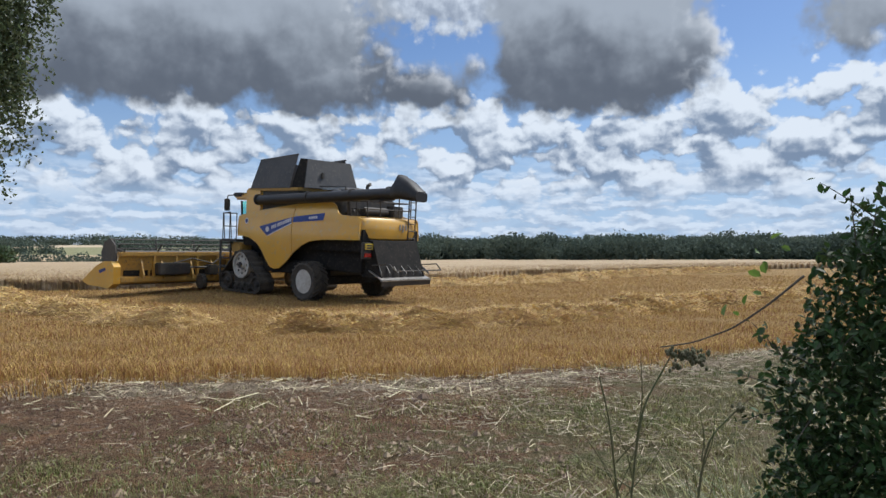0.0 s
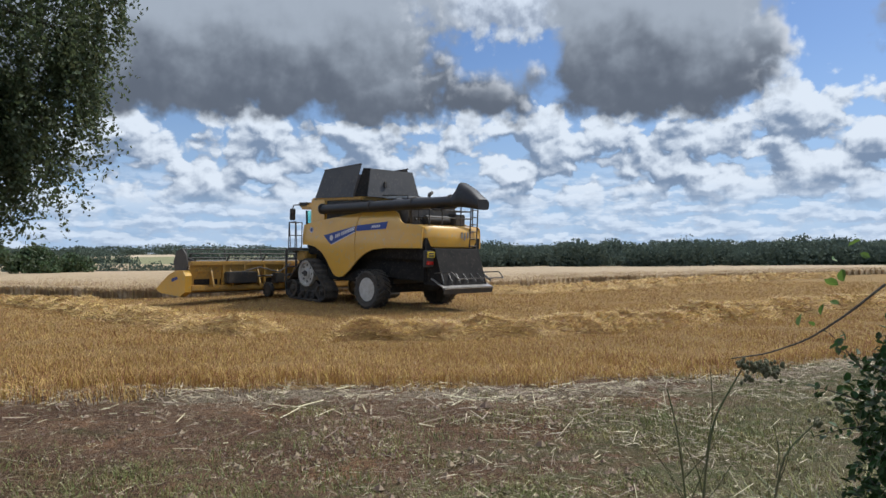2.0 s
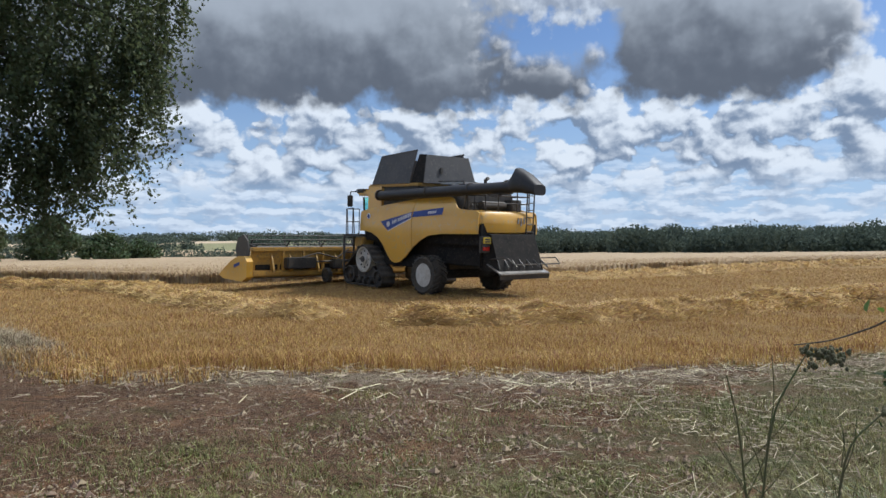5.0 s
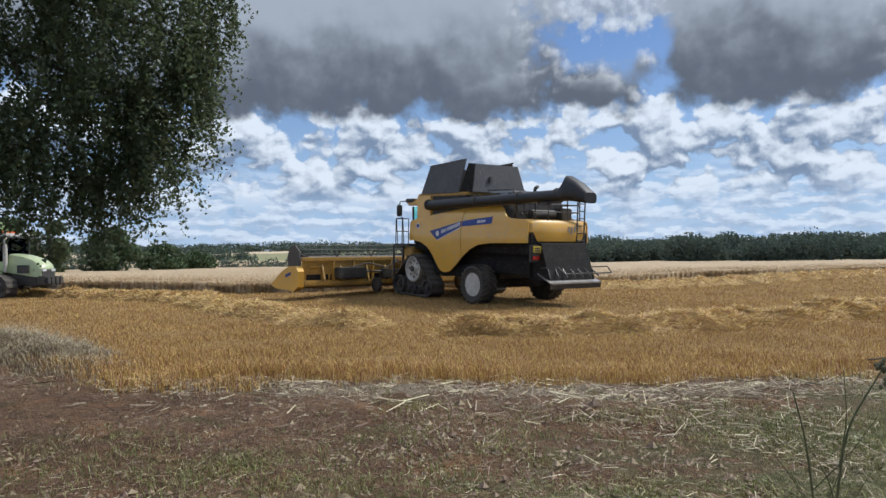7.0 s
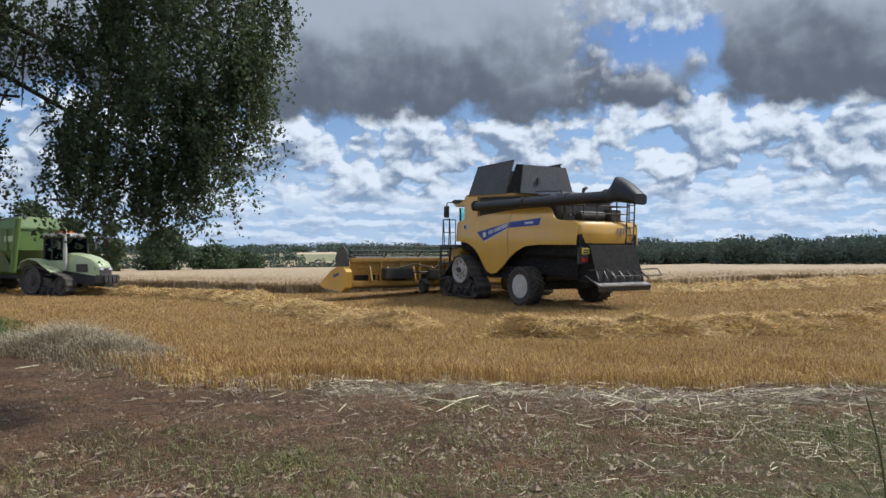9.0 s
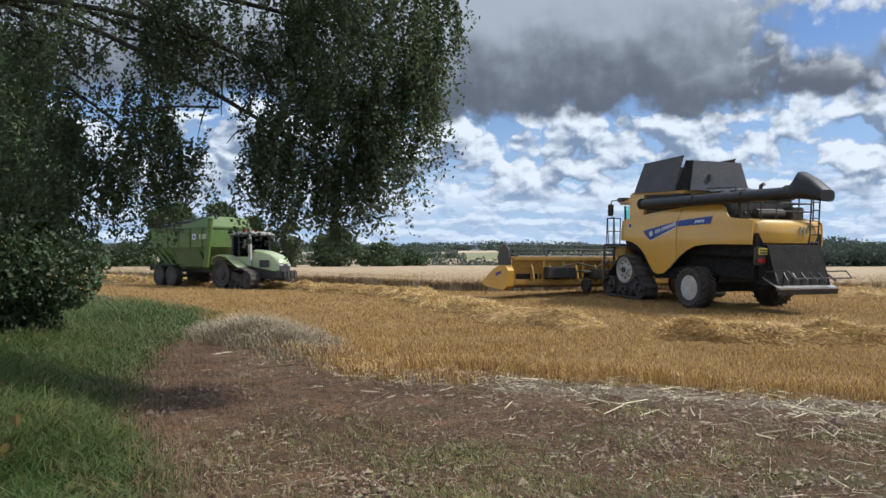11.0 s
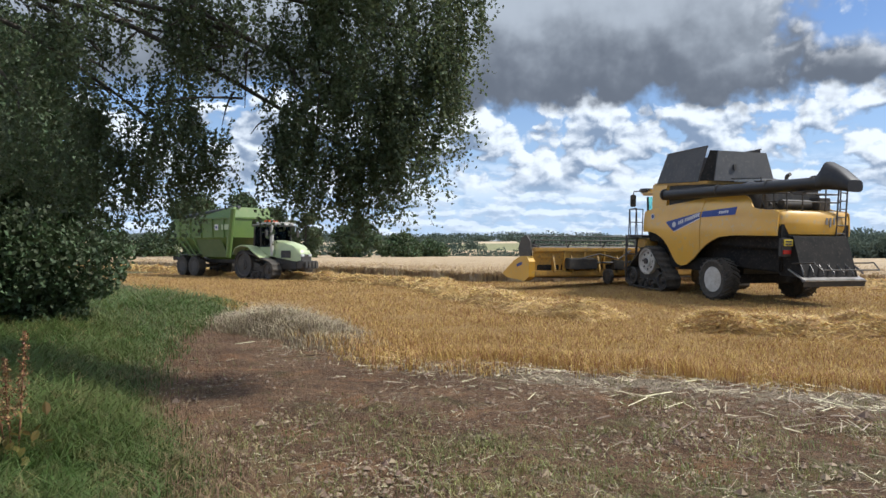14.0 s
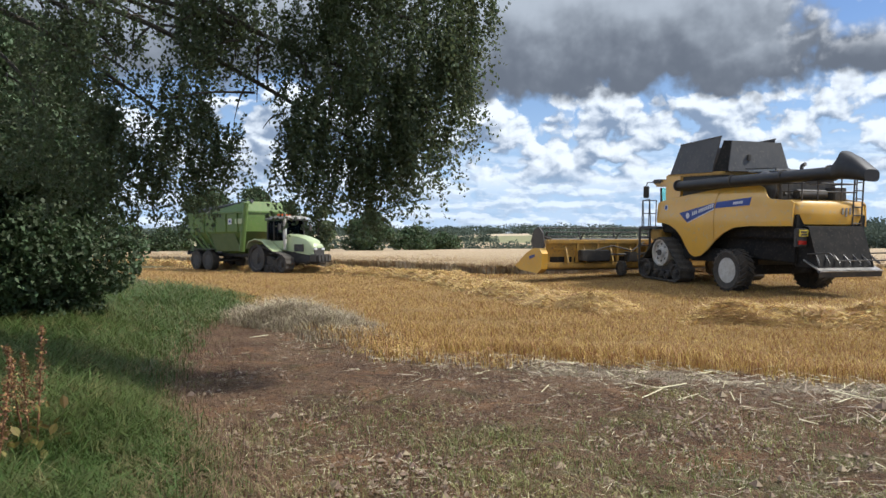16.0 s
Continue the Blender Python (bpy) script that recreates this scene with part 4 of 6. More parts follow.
    for x, z, hz, hy in ((-3.88, 3.69, 0.21, 0.21), (-4.05, 3.77, 0.29, 0.25), (-4.18, 3.86, 0.38, 0.28), (-4.58, 3.74, 0.30, 0.28), (-5.02, 3.55, 0.16, 0.26)):
        ring.append([bm.verts.new((x, 1.58 + hy * math.copysign(abs(math.cos(a)) ** 0.6, math.cos(a)), z + hz * math.copysign(abs(math.sin(a)) ** 0.6, math.sin(a)))) for a in np.linspace(0, 2 * math.pi, 20, endpoint=False)])
    for a, b in zip(ring[:-1], ring[1:]):
        for k in range(20):
            j = (k + 1) % 20
            bm.faces.new((a[k], a[j], b[j], b[k]))
    bm.faces.new(ring[0])
    bm.faces.new(ring[-1])
    part("spout", bm, TUBE, tube, "black rubber spout hood", smooth=True)
    part("spout_lamp", pipe([(-2.7, 1.6, 3.5), (-2.9, 1.6, 3.42), (-3.9, 1.6, 3.47), (-4.1, 1.6, 3.62)], 0.025, bx(-3.35, -3.05, 1.5, 1.7, 3.36, 3.44)), BLACK, tube)
    part("auger_rest", pipe([(-1.7, 1.4, 2.95), (-1.75, 1.52, 3.5)], 0.05), BLACK, c)
    # engine deck
    bm = bx(-1.25, 0.95, -1.2, 1.15, 2.9, 3.58)
    bx(-0.95, -0.1, -0.9, 0.2, 3.5, 3.75, bm)
    bx(0.0, 0.8, 0.2, 1.0, 3.4, 3.8, bm)
    part("engine", bm, BLACK, c, "dark engine block under dusty covers", bevel=0.06)
    part("air_filter", rod((0.75, -0.5, 3.7), (0.05, -0.5, 3.7), 0.32, n=20), BLACK, c, smooth=True)
    part("intake", lathe([(0.02, -0.45), (0.42, -0.40), (0.45, 0.0), (0.42, 0.4), (0.02, 0.45)], (-0.25, 0.45, 3.45), 24), BLACK, c, smooth=True)
    part("deck_cover", bx(-0.9, 0.35, -1.2, 0.9, 3.86, 3.93), STEEL, c, "pale metal engine cover", bevel=0.02)
    for y in (0.95, -1.0):
        part("deck_rail", pipe([(-0.95, y, 3.45), (-0.95, y, 3.95), (0.4, y, 3.98)], 0.02), BLACK, c)
    # engine clutter behind the tank: pipes, tanks, belts and cooling screen
    part("cooling_screen", lathe([(0.02, -0.03), (0.52, -0.03), (0.55, 0.0), (0.52, 0.04), (0.02, 0.05)], (-0.75, 1.16, 3.3), 28), DULL, c, "round dusty cooling screen", smooth=True)
    part("oil_tank", rod((-1.45, 0.6, 3.12), (-1.45, -0.5, 3.12), 0.16, n=16), BLACK, c, smooth=True)
    part("battery_box", bx(-1.75, -1.35, -1.1, -0.6, 2.95, 3.35), BLACK, c, bevel=0.03)
    for k, (y, z) in enumerate(((0.85, 3.62), (0.6, 3.7), (-0.2, 3.78))):
        part("hose", pipe([(0.7, y, z), (-0.2, y + 0.1, z + 0.05), (-1.0, y, z - 0.1), (-1.3, y, 3.1)], 0.035), BLACK, c, smooth=True)
    part("bracket", pipe([(-1.3, 1.1, 2.95), (-1.5, 1.35, 3.45)], 0.045), DULL, c)
    part("exhaust", pipe([(-0.7, -0.3, 3.7), (-0.7, -0.3, 4.05), (-0.85, -0.3, 4.12)], 0.06, n=12), BLACK, c, smooth=True)
    # rear railing and ladder
    for y in (1.05, 0.45, -0.45, -1.05):
        part("rail_post", rod((-2.15, y, 2.92), (-2.15, y, 3.72), 0.022), BLACK, c)
    for z in (3.2, 3.45, 3.72):
        part("rail", pipe([(-1.2, 1.05, z), (-2.15, 1.05, z), (-2.15, -1.05, z), (-1.2, -1.05, z)], 0.02), BLACK, c)
    for x in (-1.2, -1.65):
        part("rail_post", rod((x, 1.05, 2.92), (x + 0.05, 1.05, 3.72), 0.02), BLACK, c)
    bm = pipe([(-2.3, -1.1, 1.6), (-2.35, -1.1, 3.75)], 0.025)
    pipe([(-2.3, -0.75, 1.6), (-2.35, -0.75, 3.75)], 0.025, bm)
    for k in range(8):
        z = 1.75 + k * 0.25
        rod((-2.31 - (z - 1.6) * 0.02, -1.1, z), (-2.31 - (z - 1.6) * 0.02, -0.75, z), 0.018, bm)
    part("rear_ladder", bm, BLACK, c, "black rear ladder")
    # cab
    cab = part("cab_frame", bx(4.05, 5.05, -0.92, 0.92, 1.95, 2.2), BLACK, c, "dark cab frame", bevel=0.03)
    for y in (0.9, -0.9):
        part("pillar", pipe([(5.05, y, 2.1), (5.18, y * 0.98, 3.45)], 0.045), BLACK, cab)
        part("pillar", pipe([(4.45, y, 2.1), (4.42, y, 3.5)], 0.03), BLACK, cab)
        part("pillar", pipe([(4.1, y, 2.1), (4.1, y, 3.5)], 0.05), BLACK, cab)
    bm = slab([(5.05, 0.86, 2.15), (5.05, -0.86, 2.15), (5.18, -0.86, 3.45), (5.18, 0.86, 3.45)], 0.012)
    for y in (0.9, -0.9):
        slab([(5.02, y, 2.15), (4.14, y, 2.15), (4.14, y, 3.45), (5.14, y, 3.45)], 0.012, bm)
    part("window", bm, GLASS, cab, "greenish tinted cab glass")
    bm = bx(4.0, 5.45, -1.05, 1.05, 3.50, 3.74)
    part("cab_roof", bm, YELLOW, cab, "yellow cab roof with a dark visor", bevel=0.07)
    part("visor", bx(4.9, 5.5, -1.1, 1.1, 3.62, 3.78), BLACK, cab, bevel=0.05)
    part("seat", bx(4.2, 4.65, -0.25, 0.25, 2.2, 2.95), BLACK, cab, bevel=0.08)
    part("steering_column", rod((4.85, 0, 2.1), (4.7, 0, 2.8), 0.05), BLACK, cab)
    for y in (1.0, -1.0):
        s = math.copysign(1, y)
        mir = part("mirror_arm", pipe([(5.4, y, 3.68), (5.5, y + s * 0.3, 3.66), (5.5, y + s * 0.34, 3.5)], 0.022), BLACK, cab)
        part("mirror", bx(5.44, 5.54, y + s * 0.22, y + s * 0.46, 3.05, 3.52), BLACK, mir, bevel=0.03)
    # access platform, ladder and rails beside the cab
    bm = bx(4.2, 5.15, 0.95, 1.75, 1.88, 1.96)
    part("platform", bm, BLACK, c)
    bm = bmesh.new()
    for x in (4.25, 4.7, 5.15):
        pipe([(x, 1.72, 1.95), (x, 1.72, 2.95)], 0.02, bm)
    for z in (2.45, 2.95):
        pipe([(4.25, 1.72, z), (5.15, 1.72, z)], 0.018, bm)
    pipe([(5.2, 1.6, 1.9), (5.3, 1.6, 2.95), (5.3, 1.3, 3.0), (5.2, 1.3, 1.9)], 0.02, bm)
    part("handrail", bm, BLACK, c)
    bm = bmesh.new()
    for y in (1.45, 1.9):
        bx(4.95, 5.05, y - 0.02, y + 0.02, 0.55, 1.95, bm)
    for k in range(5):
        bx(4.85, 5.12, 1.45, 1.9, 0.6 + k * 0.3, 0.64 + k * 0.3, bm)
    part("ladder", bm, BLACK, c, "black access ladder")
    part("front_box", bx(4.15, 4.75, 1.05, 1.6, 1.45, 1.85), OLD_YELLOW, c, bevel=0.05)
    # running gear
    for side in (1, -1):
        y = side * 1.55
        track_unit(c, [(3.80, 1.02, 0.50), (4.72, 0.40, 0.34), (2.82, 0.36, 0.30), (3.4, 0.22, 0.16), (3.78, 0.22, 0.16), (4.15, 0.22, 0.16)], 0.62, y, side, [RIM, BLACK, BLACK, BLACK, BLACK, BLACK])
        part("track_frame", prism([(2.9, 0.3), (4.6, 0.3), (4.3, 0.62), (3.9, 0.95), (3.6, 0.95), (3.1, 0.6)], y - 0.12, y + 0.12), BLACK, c, bevel=0.02)
        wheel(c, "tyre", (0.0, side * 1.64, 0.67), 0.68, 0.60, 0.40, side, RIM, label="dusty lugged rear tyre")
    part("rear_axle", rod((0, -1.5, 0.71), (0, 1.5, 0.71), 0.14, bx(-0.25, 0.25, -0.9, 0.9, 0.6, 1.1)), BLACK, c, bevel=0.02)
    # straw chopper and spreader at the back
    bm = prism([(-1.9, 2.2), (-2.45, 2.15), (-2.75, 1.35), (-2.9, 0.95), (-2.0, 0.95), (-1.7, 1.4)], -1.05, 1.05)
    ch = part("straw_chopper", bm, SOOT, c, "dark straw chopper housing", bevel=0.03)
    for k in range(7):
        y = -0.96 + k * 0.32
        part("deflector_fin", slab([(-2.62, y, 1.46), (-3.0, y + (y * 0.2), 1.12), (-3.0, y + (y * 0.2), 1.04), (-2.62, y, 1.38)], 0.015), DULL, ch)
    part("spreader_board", slab([(-2.35, 1.1, 1.18), (-2.35, -1.1, 1.18), (-3.1, -1.18, 0.88), (-3.1, 1.18, 0.88)], 0.03), STEEL, ch, "dusty bare metal spreader board")
    part("spreader_lip", slab([(-3.08, 1.18, 0.90), (-3.08, -1.18, 0.90), (-3.04, -1.18, 0.70), (-3.04, 1.18, 0.70)], 0.03), BLACK, ch)
    part("guard_bar", pipe([(-2.5, -1.15, 1.35), (-3.3, -1.2, 1.42), (-3.5, -1.2, 1.22), (-3.5, 1.0, 1.22), (-3.3, 1.1, 1.42), (-2.5, 1.1, 1.35)], 0.02), BLACK, c)
    part("lamp_bracket", bx(-2.42, -2.3, 1.05, 1.45, 1.55, 2.1), BLACK, c, bevel=0.02)
    part("tail_lamp", bx(-2.46, -2.42, 1.1, 1.4, 1.62, 1.74), RED, c, "red tail lamp", bevel=0.01)
    pl = part("plate", bx(-2.46, -2.43, 1.05, 1.38, 1.86, 2.06), PLATE, c, "yellow plate with dark bars", bevel=0.005)
    part("plate_bar", bx(-2.468, -2.46, 1.1, 1.33, 1.97, 2.02), BLACK, pl)
    part("plate_bar", bx(-2.468, -2.46, 1.1, 1.33, 1.89, 1.94), BLACK, pl)
    part("tow_hitch", bx(-2.5, -1.9, -0.12, 0.12, 0.72, 0.9), STEEL, c, bevel=0.02)
    # feeder house
    part("feeder_house", prism([(4.0, 1.75), (6.35, 1.05), (6.35, 0.35), (4.0, 0.95)], -0.75, 0.75), OLD_YELLOW, c, "worn yellow feeder house", bevel=0.03)
    part("lift_cylinder", rod((4.3, 0.85, 0.7), (6.0, 0.85, 0.5), 0.06), BLACK, c)
    # cutting header
    W = 5.25
    hd = part("header_back", slab([(6.45, W, 0.30), (6.45, -W, 0.30), (6.35, -W, 1.28), (6.35, W, 1.28)], 0.06), OLD_YELLOW, c, "worn yellow header back wall")
    part("header_top_beam", bx(6.22, 6.46, -W, W, 1.22, 1.38), OLD_YELLOW, hd, bevel=0.03)
    part("header_lower_beam", bx(6.15, 6.42, -W, W, 0.28, 0.48), OLD_YELLOW, hd, bevel=0.03)
    for y in (-3.9, -3.0, -2.1, -1.2, 1.2, 2.1, 3.0, 3.9):
        part("back_rib", bx(6.22, 6.42, y - 0.05, y + 0.05, 0.45, 1.25), OLD_YELLOW, hd, bevel=0.015)
    part("gearbox", bx(5.9, 6.35, 2.6, 3.9, 0.55, 0.98), BLACK, hd, "black drive box on the header back", bevel=0.04)
    part("gearbox", bx(6.0, 6.35, 1.3, 1.75, 0.5, 0.9), BLACK, hd, "black drive box on the header back", bevel=0.04)
    for y0, y1 in ((1.0, 2.5), (2.6, 4.0), (4.1, 5.05), (-2.5, -1.0), (-4.0, -2.6), (-5.05, -4.1)):
        # solid black strip laid on the wall stands for the shade in a gap
        part("gap_shade_strip", bx(6.34, 6.375, y0, y1, 0.50, 0.72), SOOT, hd, "dark strip standing for the shaded gap under the back sheet", bevel=0.01)
        part("stiffener", bx(6.28, 6.37, y0 + 0.1, y1 - 0.1, 0.98, 1.05), OLD_YELLOW, hd, bevel=0.01)
    for y in (1.5, 2.4, 3.6, 4.4):
        part("bracket", prism([(6.36, 0.45), (6.05, 0.40), (6.05, 0.55), (6.2, 0.95), (6.36, 1.2)], y - 0.03, y + 0.03), OLD_YELLOW, hd)
    part("drive_shaft", rod((6.15, -3.8, 0.8), (6.15, 3.0, 0.8), 0.035), BLACK, hd)
    part("hoses", pipe([(6.2, 0.9, 1.3), (6.0, 1.6, 0.95), (6.15, 2.4, 1.15), (6.1, 3.2, 0.98)], 0.025), BLACK, hd)
    for y in (2.15, -2.15):
        wheel(hd, "gauge_wheel", (5.85, y, 0.27), 0.27, 0.2, 0.15, 1 if y > 0 else -1, BLACK, 14, "small black gauge wheel")
        part("wheel_arm", pipe([(5.85, y, 0.27), (6.25, y, 0.42)], 0.05), BLACK, hd)
    part("header_floor", slab([(6.45, W, 0.22), (6.45, -W, 0.22), (7.65, -W, 0.10), (7.65, W, 0.10)], 0.04), OLD_YELLOW, hd)
    part("cutter_bar", bx(7.6, 7.75, -W, W, 0.06, 0.14), STEEL, hd)
    part("intake_auger", rod((6.95, -W, 0.62), (6.95, W, 0.62), 0.22, n=18), STEEL, hd, smooth=True)
    for s in (1, -1):
        bm = prism([(6.15, 0.25), (6.12, 0.85), (6.35, 1.05), (6.9, 1.02), (7.5, 0.82), (8.1, 0.50), (8.6, 0.20), (8.2, 0.08), (6.5, 0.06)], s * W, s * (W + 0.26))
        dv = part("divider", bm, YELLOW, hd, "yellow rounded end divider", bevel=0.07, smooth=True)
        part("label", slab([(6.75, s * (W + 0.265), 0.80), (7.25, s * (W + 0.265), 0.68), (7.20, s * (W + 0.265), 0.56), (6.72, s * (W + 0.265), 0.70)], s * 0.006), BLUE, dv, "small dark blue label")
        part("reel_shield", prism([(6.62, 1.15), (6.75, 1.62), (7.1, 1.85), (7.55, 1.72), (7.8, 1.3), (7.6, 0.85), (7.1, 0.75), (6.7, 0.85)], s * (W - 0.12), s * (W - 0.06)), BLACK, hd, "black reel end shield", bevel=0.01)
        part("reel_arm", pipe([(6.4, s * (W - 0.25), 1.38), (7.3, s * (W - 0.25), 1.5)], 0.06), BLACK, hd)
    reel = part("reel_tube", rod((7.25, -W + 0.2, 1.30), (7.25, W - 0.2, 1.30), 0.10, n=14), BLACK, hd, "dark reel with bats and tines", smooth=True)
    for k in range(6):
        a = 2 * math.pi * k / 6 + 0.3
        bxp, bzp = 7.25 + math.cos(a) * 0.52, 1.30 + math.sin(a) * 0.52
        bm = rod((bxp, -W + 0.2, bzp), (bxp, W - 0.2, bzp), 0.022)
        for j in range(44):
            y = -W + 0.3 + j * (2 * W - 0.6) / 43
            rod((bxp, y, bzp), (bxp - 0.03, y, bzp - 0.22), 0.006, bm, n=4)
        part("reel_bat", bm, BLACK, reel)
    for j in range(7):
        y = -W + 0.35 + j * (2 * W - 0.7) / 6
        bm = bmesh.new()
        for k in range(6):
            a = 2 * math.pi * k / 6 + 0.3
            rod((7.25, y, 1.30), (7.25 + math.cos(a) * 0.52, y, 1.30 + math.sin(a) * 0.52), 0.028, bm, n=6)
        part("reel_spider", bm, BLACK, reel)
    return c


build_combine(pose(-3.56, 26.9, 0.09, 0, -2.8, 139.6))


# ---------------------------------------------------------------- tracked tractor and chaser bin
def build_tractor(m):
    t = thing("tracked_tractor", m, "pale green dusty tracked tractor with a dark cab, on stubble", "tractor")
    part("chassis", bx(-1.0, 2.7, -0.45, 0.45, 0.55, 1.25), BLACK, t, bevel=0.05)
    # bonnet, falling towards the nose
    bm = bmesh.new()
    rings = []
    for x, w, z0, z1 in ((0.75, 0.58, 1.25, 2.18), (1.6, 0.56, 1.15, 2.10), (2.3, 0.52, 1.05, 1.93), (2.75, 0.46, 1.0, 1.70), (2.92, 0.40, 1.0, 1.45)):
        rings.append([bm.verts.new((x, y, z)) for y, z in ((w, z0), (w, z0 + (z1 - z0) * 0.7), (w * 0.82, z1 - 0.06), (w * 0.4, z1), (-w * 0.4, z1), (-w * 0.82, z1 - 0.06), (-w, z0 + (z1 - z0) * 0.7), (-w, z0))])
    for a, b in zip(rings[:-1], rings[1:]):
        for k in range(8):
            j = (k + 1) % 8
            bm.faces.new((a[k], a[j], b[j], b[k]))
    bm.faces.new(rings[0])
    bm.faces.new(rings[-1])
    hood = part("bonnet", bm, PALE_GREEN, t, "pale green rounded bonnet", smooth=True)
    part("grille", bx(2.7, 2.96, -0.38, 0.38, 0.98, 1.42), BLACK, hood, "dark front grille", bevel=0.04)
    for y in (0.26, -0.26):
        part("headlight", bx(2.90, 2.99, y - 0.12, y + 0.12, 1.28, 1.40), WHITE, hood, "pale headlight", bevel=0.02)
    for y in (0.57, -0.57):
        part("side_grille", bx(1.5, 2.3, y - 0.01, y + 0.01, 1.2, 1.6), BLACK, hood)
    part("front_weight", bx(2.75, 3.35, -0.55, 0.55, 0.62, 1.05), BLACK, t, "black front weight block", bevel=0.06)
    for y in (-0.36, -0.12, 0.12, 0.36):
        part("weight_slab", bx(3.3, 3.42, y - 0.1, y + 0.1, 0.66, 1.0), BLACK, t, bevel=0.02)
    # cab
    cab = part("cab_base", bx(-0.75, 0.8, -0.72, 0.72, 1.25, 1.85), PALE_GREEN, t, "pale green cab base", bevel=0.06)
    for y in (0.72, -0.72):
        part("pillar", pipe([(0.78, y, 1.8), (0.70, y, 3.02)], 0.045), BLACK, cab)
        part("pillar", pipe([(-0.1, y, 1.8), (-0.12, y, 3.02)], 0.035), BLACK, cab)
        part("pillar", pipe([(-0.72, y, 1.8), (-0.66, y, 3.02)], 0.05), BLACK, cab)
    bm = slab([(0.78, 0.7, 1.85), (0.78, -0.7, 1.85), (0.70, -0.7, 3.0), (0.70, 0.7, 3.0)], 0.012)
    slab([(-0.72, 0.7, 1.85), (-0.72, -0.7, 1.85), (-0.66, -0.7, 3.0), (-0.66, 0.7, 3.0)], 0.012, bm)
    for y in (0.71, -0.71):
        slab([(0.74, y, 1.5), (-0.68, y, 1.5), (-0.64, y, 3.0), (0.68, y, 3.0)], 0.012, bm)
    part("window", bm, DARK_GLASS, cab, "dark cab glass")
    part("rear_panel", slab([(-0.70, 0.7, 1.85), (-0.70, -0.7, 1.85), (-0.66, -0.7, 2.9), (-0.66, 0.7, 2.9)], -0.04), BLACK, cab)
    part("cab_seat", bx(-0.45, 0.0, -0.25, 0.25, 1.6, 2.3), BLACK, cab, bevel=0.06)
    part("cab_roof", bx(-0.82, 0.98, -0.82, 0.82, 3.0, 3.2), RIM, cab, "pale grey cab roof", bevel=0.06)
    part("roof_trim", bx(-0.80, 1.0, -0.84, 0.84, 2.95, 3.02), BLACK, cab)
    for y in (0.5, 0.2, -0.2, -0.5):
        part("work_lamp", bx(0.96, 1.02, y - 0.07, y + 0.07, 3.03, 3.12), WHITE, cab, bevel=0.01)
    part("beacon", bx(-0.2, 0.1, -0.45, 0.45, 3.2, 3.32), AMBER, cab, "orange-red beacon bar", bevel=0.03)
    ex = part("exhaust_pipe", rod((0.95, -0.78, 1.3), (0.95, -0.78, 3.35), 0.075, n=14), RIM, t, "pale upright exhaust pipe", smooth=True)
    part("heat_shield", rod((0.95, -0.78, 1.6), (0.95, -0.78, 2.5), 0.10, n=14), RIM, ex, smooth=True)
    for s in (1, -1):
        y = s * 1.12
        track_unit(t, [(-0.85, 0.80, 0.74), (1.35, 0.52, 0.46), (0.0, 0.26, 0.20), (0.45, 0.26, 0.20), (0.85, 0.26, 0.20)], 0.6, y, s, [BLACK] * 5)
        part("track_beam", prism([(-0.7, 0.55), (1.2, 0.42), (1.2, 0.62), (0.2, 0.9), (-0.6, 1.0)], y - 0.1, y + 0.1), BLACK, t, bevel=0.02)
        # mudguard over the rear wheel, sloping forwards
        bm = bmesh.new()
        pts = [(-1.75, 1.35), (-1.5, 1.72), (-0.95, 1.86), (-0.35, 1.78), (0.2, 1.45), (0.75, 1.18)]
        a = [[bm.verts.new((px, y + w, pz + d)) for w, d in ((-0.34, 0), (0.34, 0), (0.34, 0.05), (-0.34, 0.05))] for px, pz in pts]
        for p, q in zip(a[:-1], a[1:]):
            for k in range(4):
                j = (k + 1) % 4
                bm.faces.new((p[k], p[j], q[j], q[k]))
        bm.faces.new(a[0])
        bm.faces.new(a[-1])
        part("mudguard", bm, PALE_GREEN, t, "pale green mudguard", smooth=True)
        for z in (0.75, 1.05):
            part("step", bx(0.35, 0.75, y - s * 0.05, y + s * 0.32, z, z + 0.05), BLACK, t)
        part("mirror", bx(0.85, 0.93, s * 1.0, s * 1.2, 2.35, 2.75), BLACK, cab, bevel=0.03)
    part("drawbar", bx(-2.4, -0.9, -0.12, 0.12, 0.45, 0.62), BLACK, t, bevel=0.02)
    return t


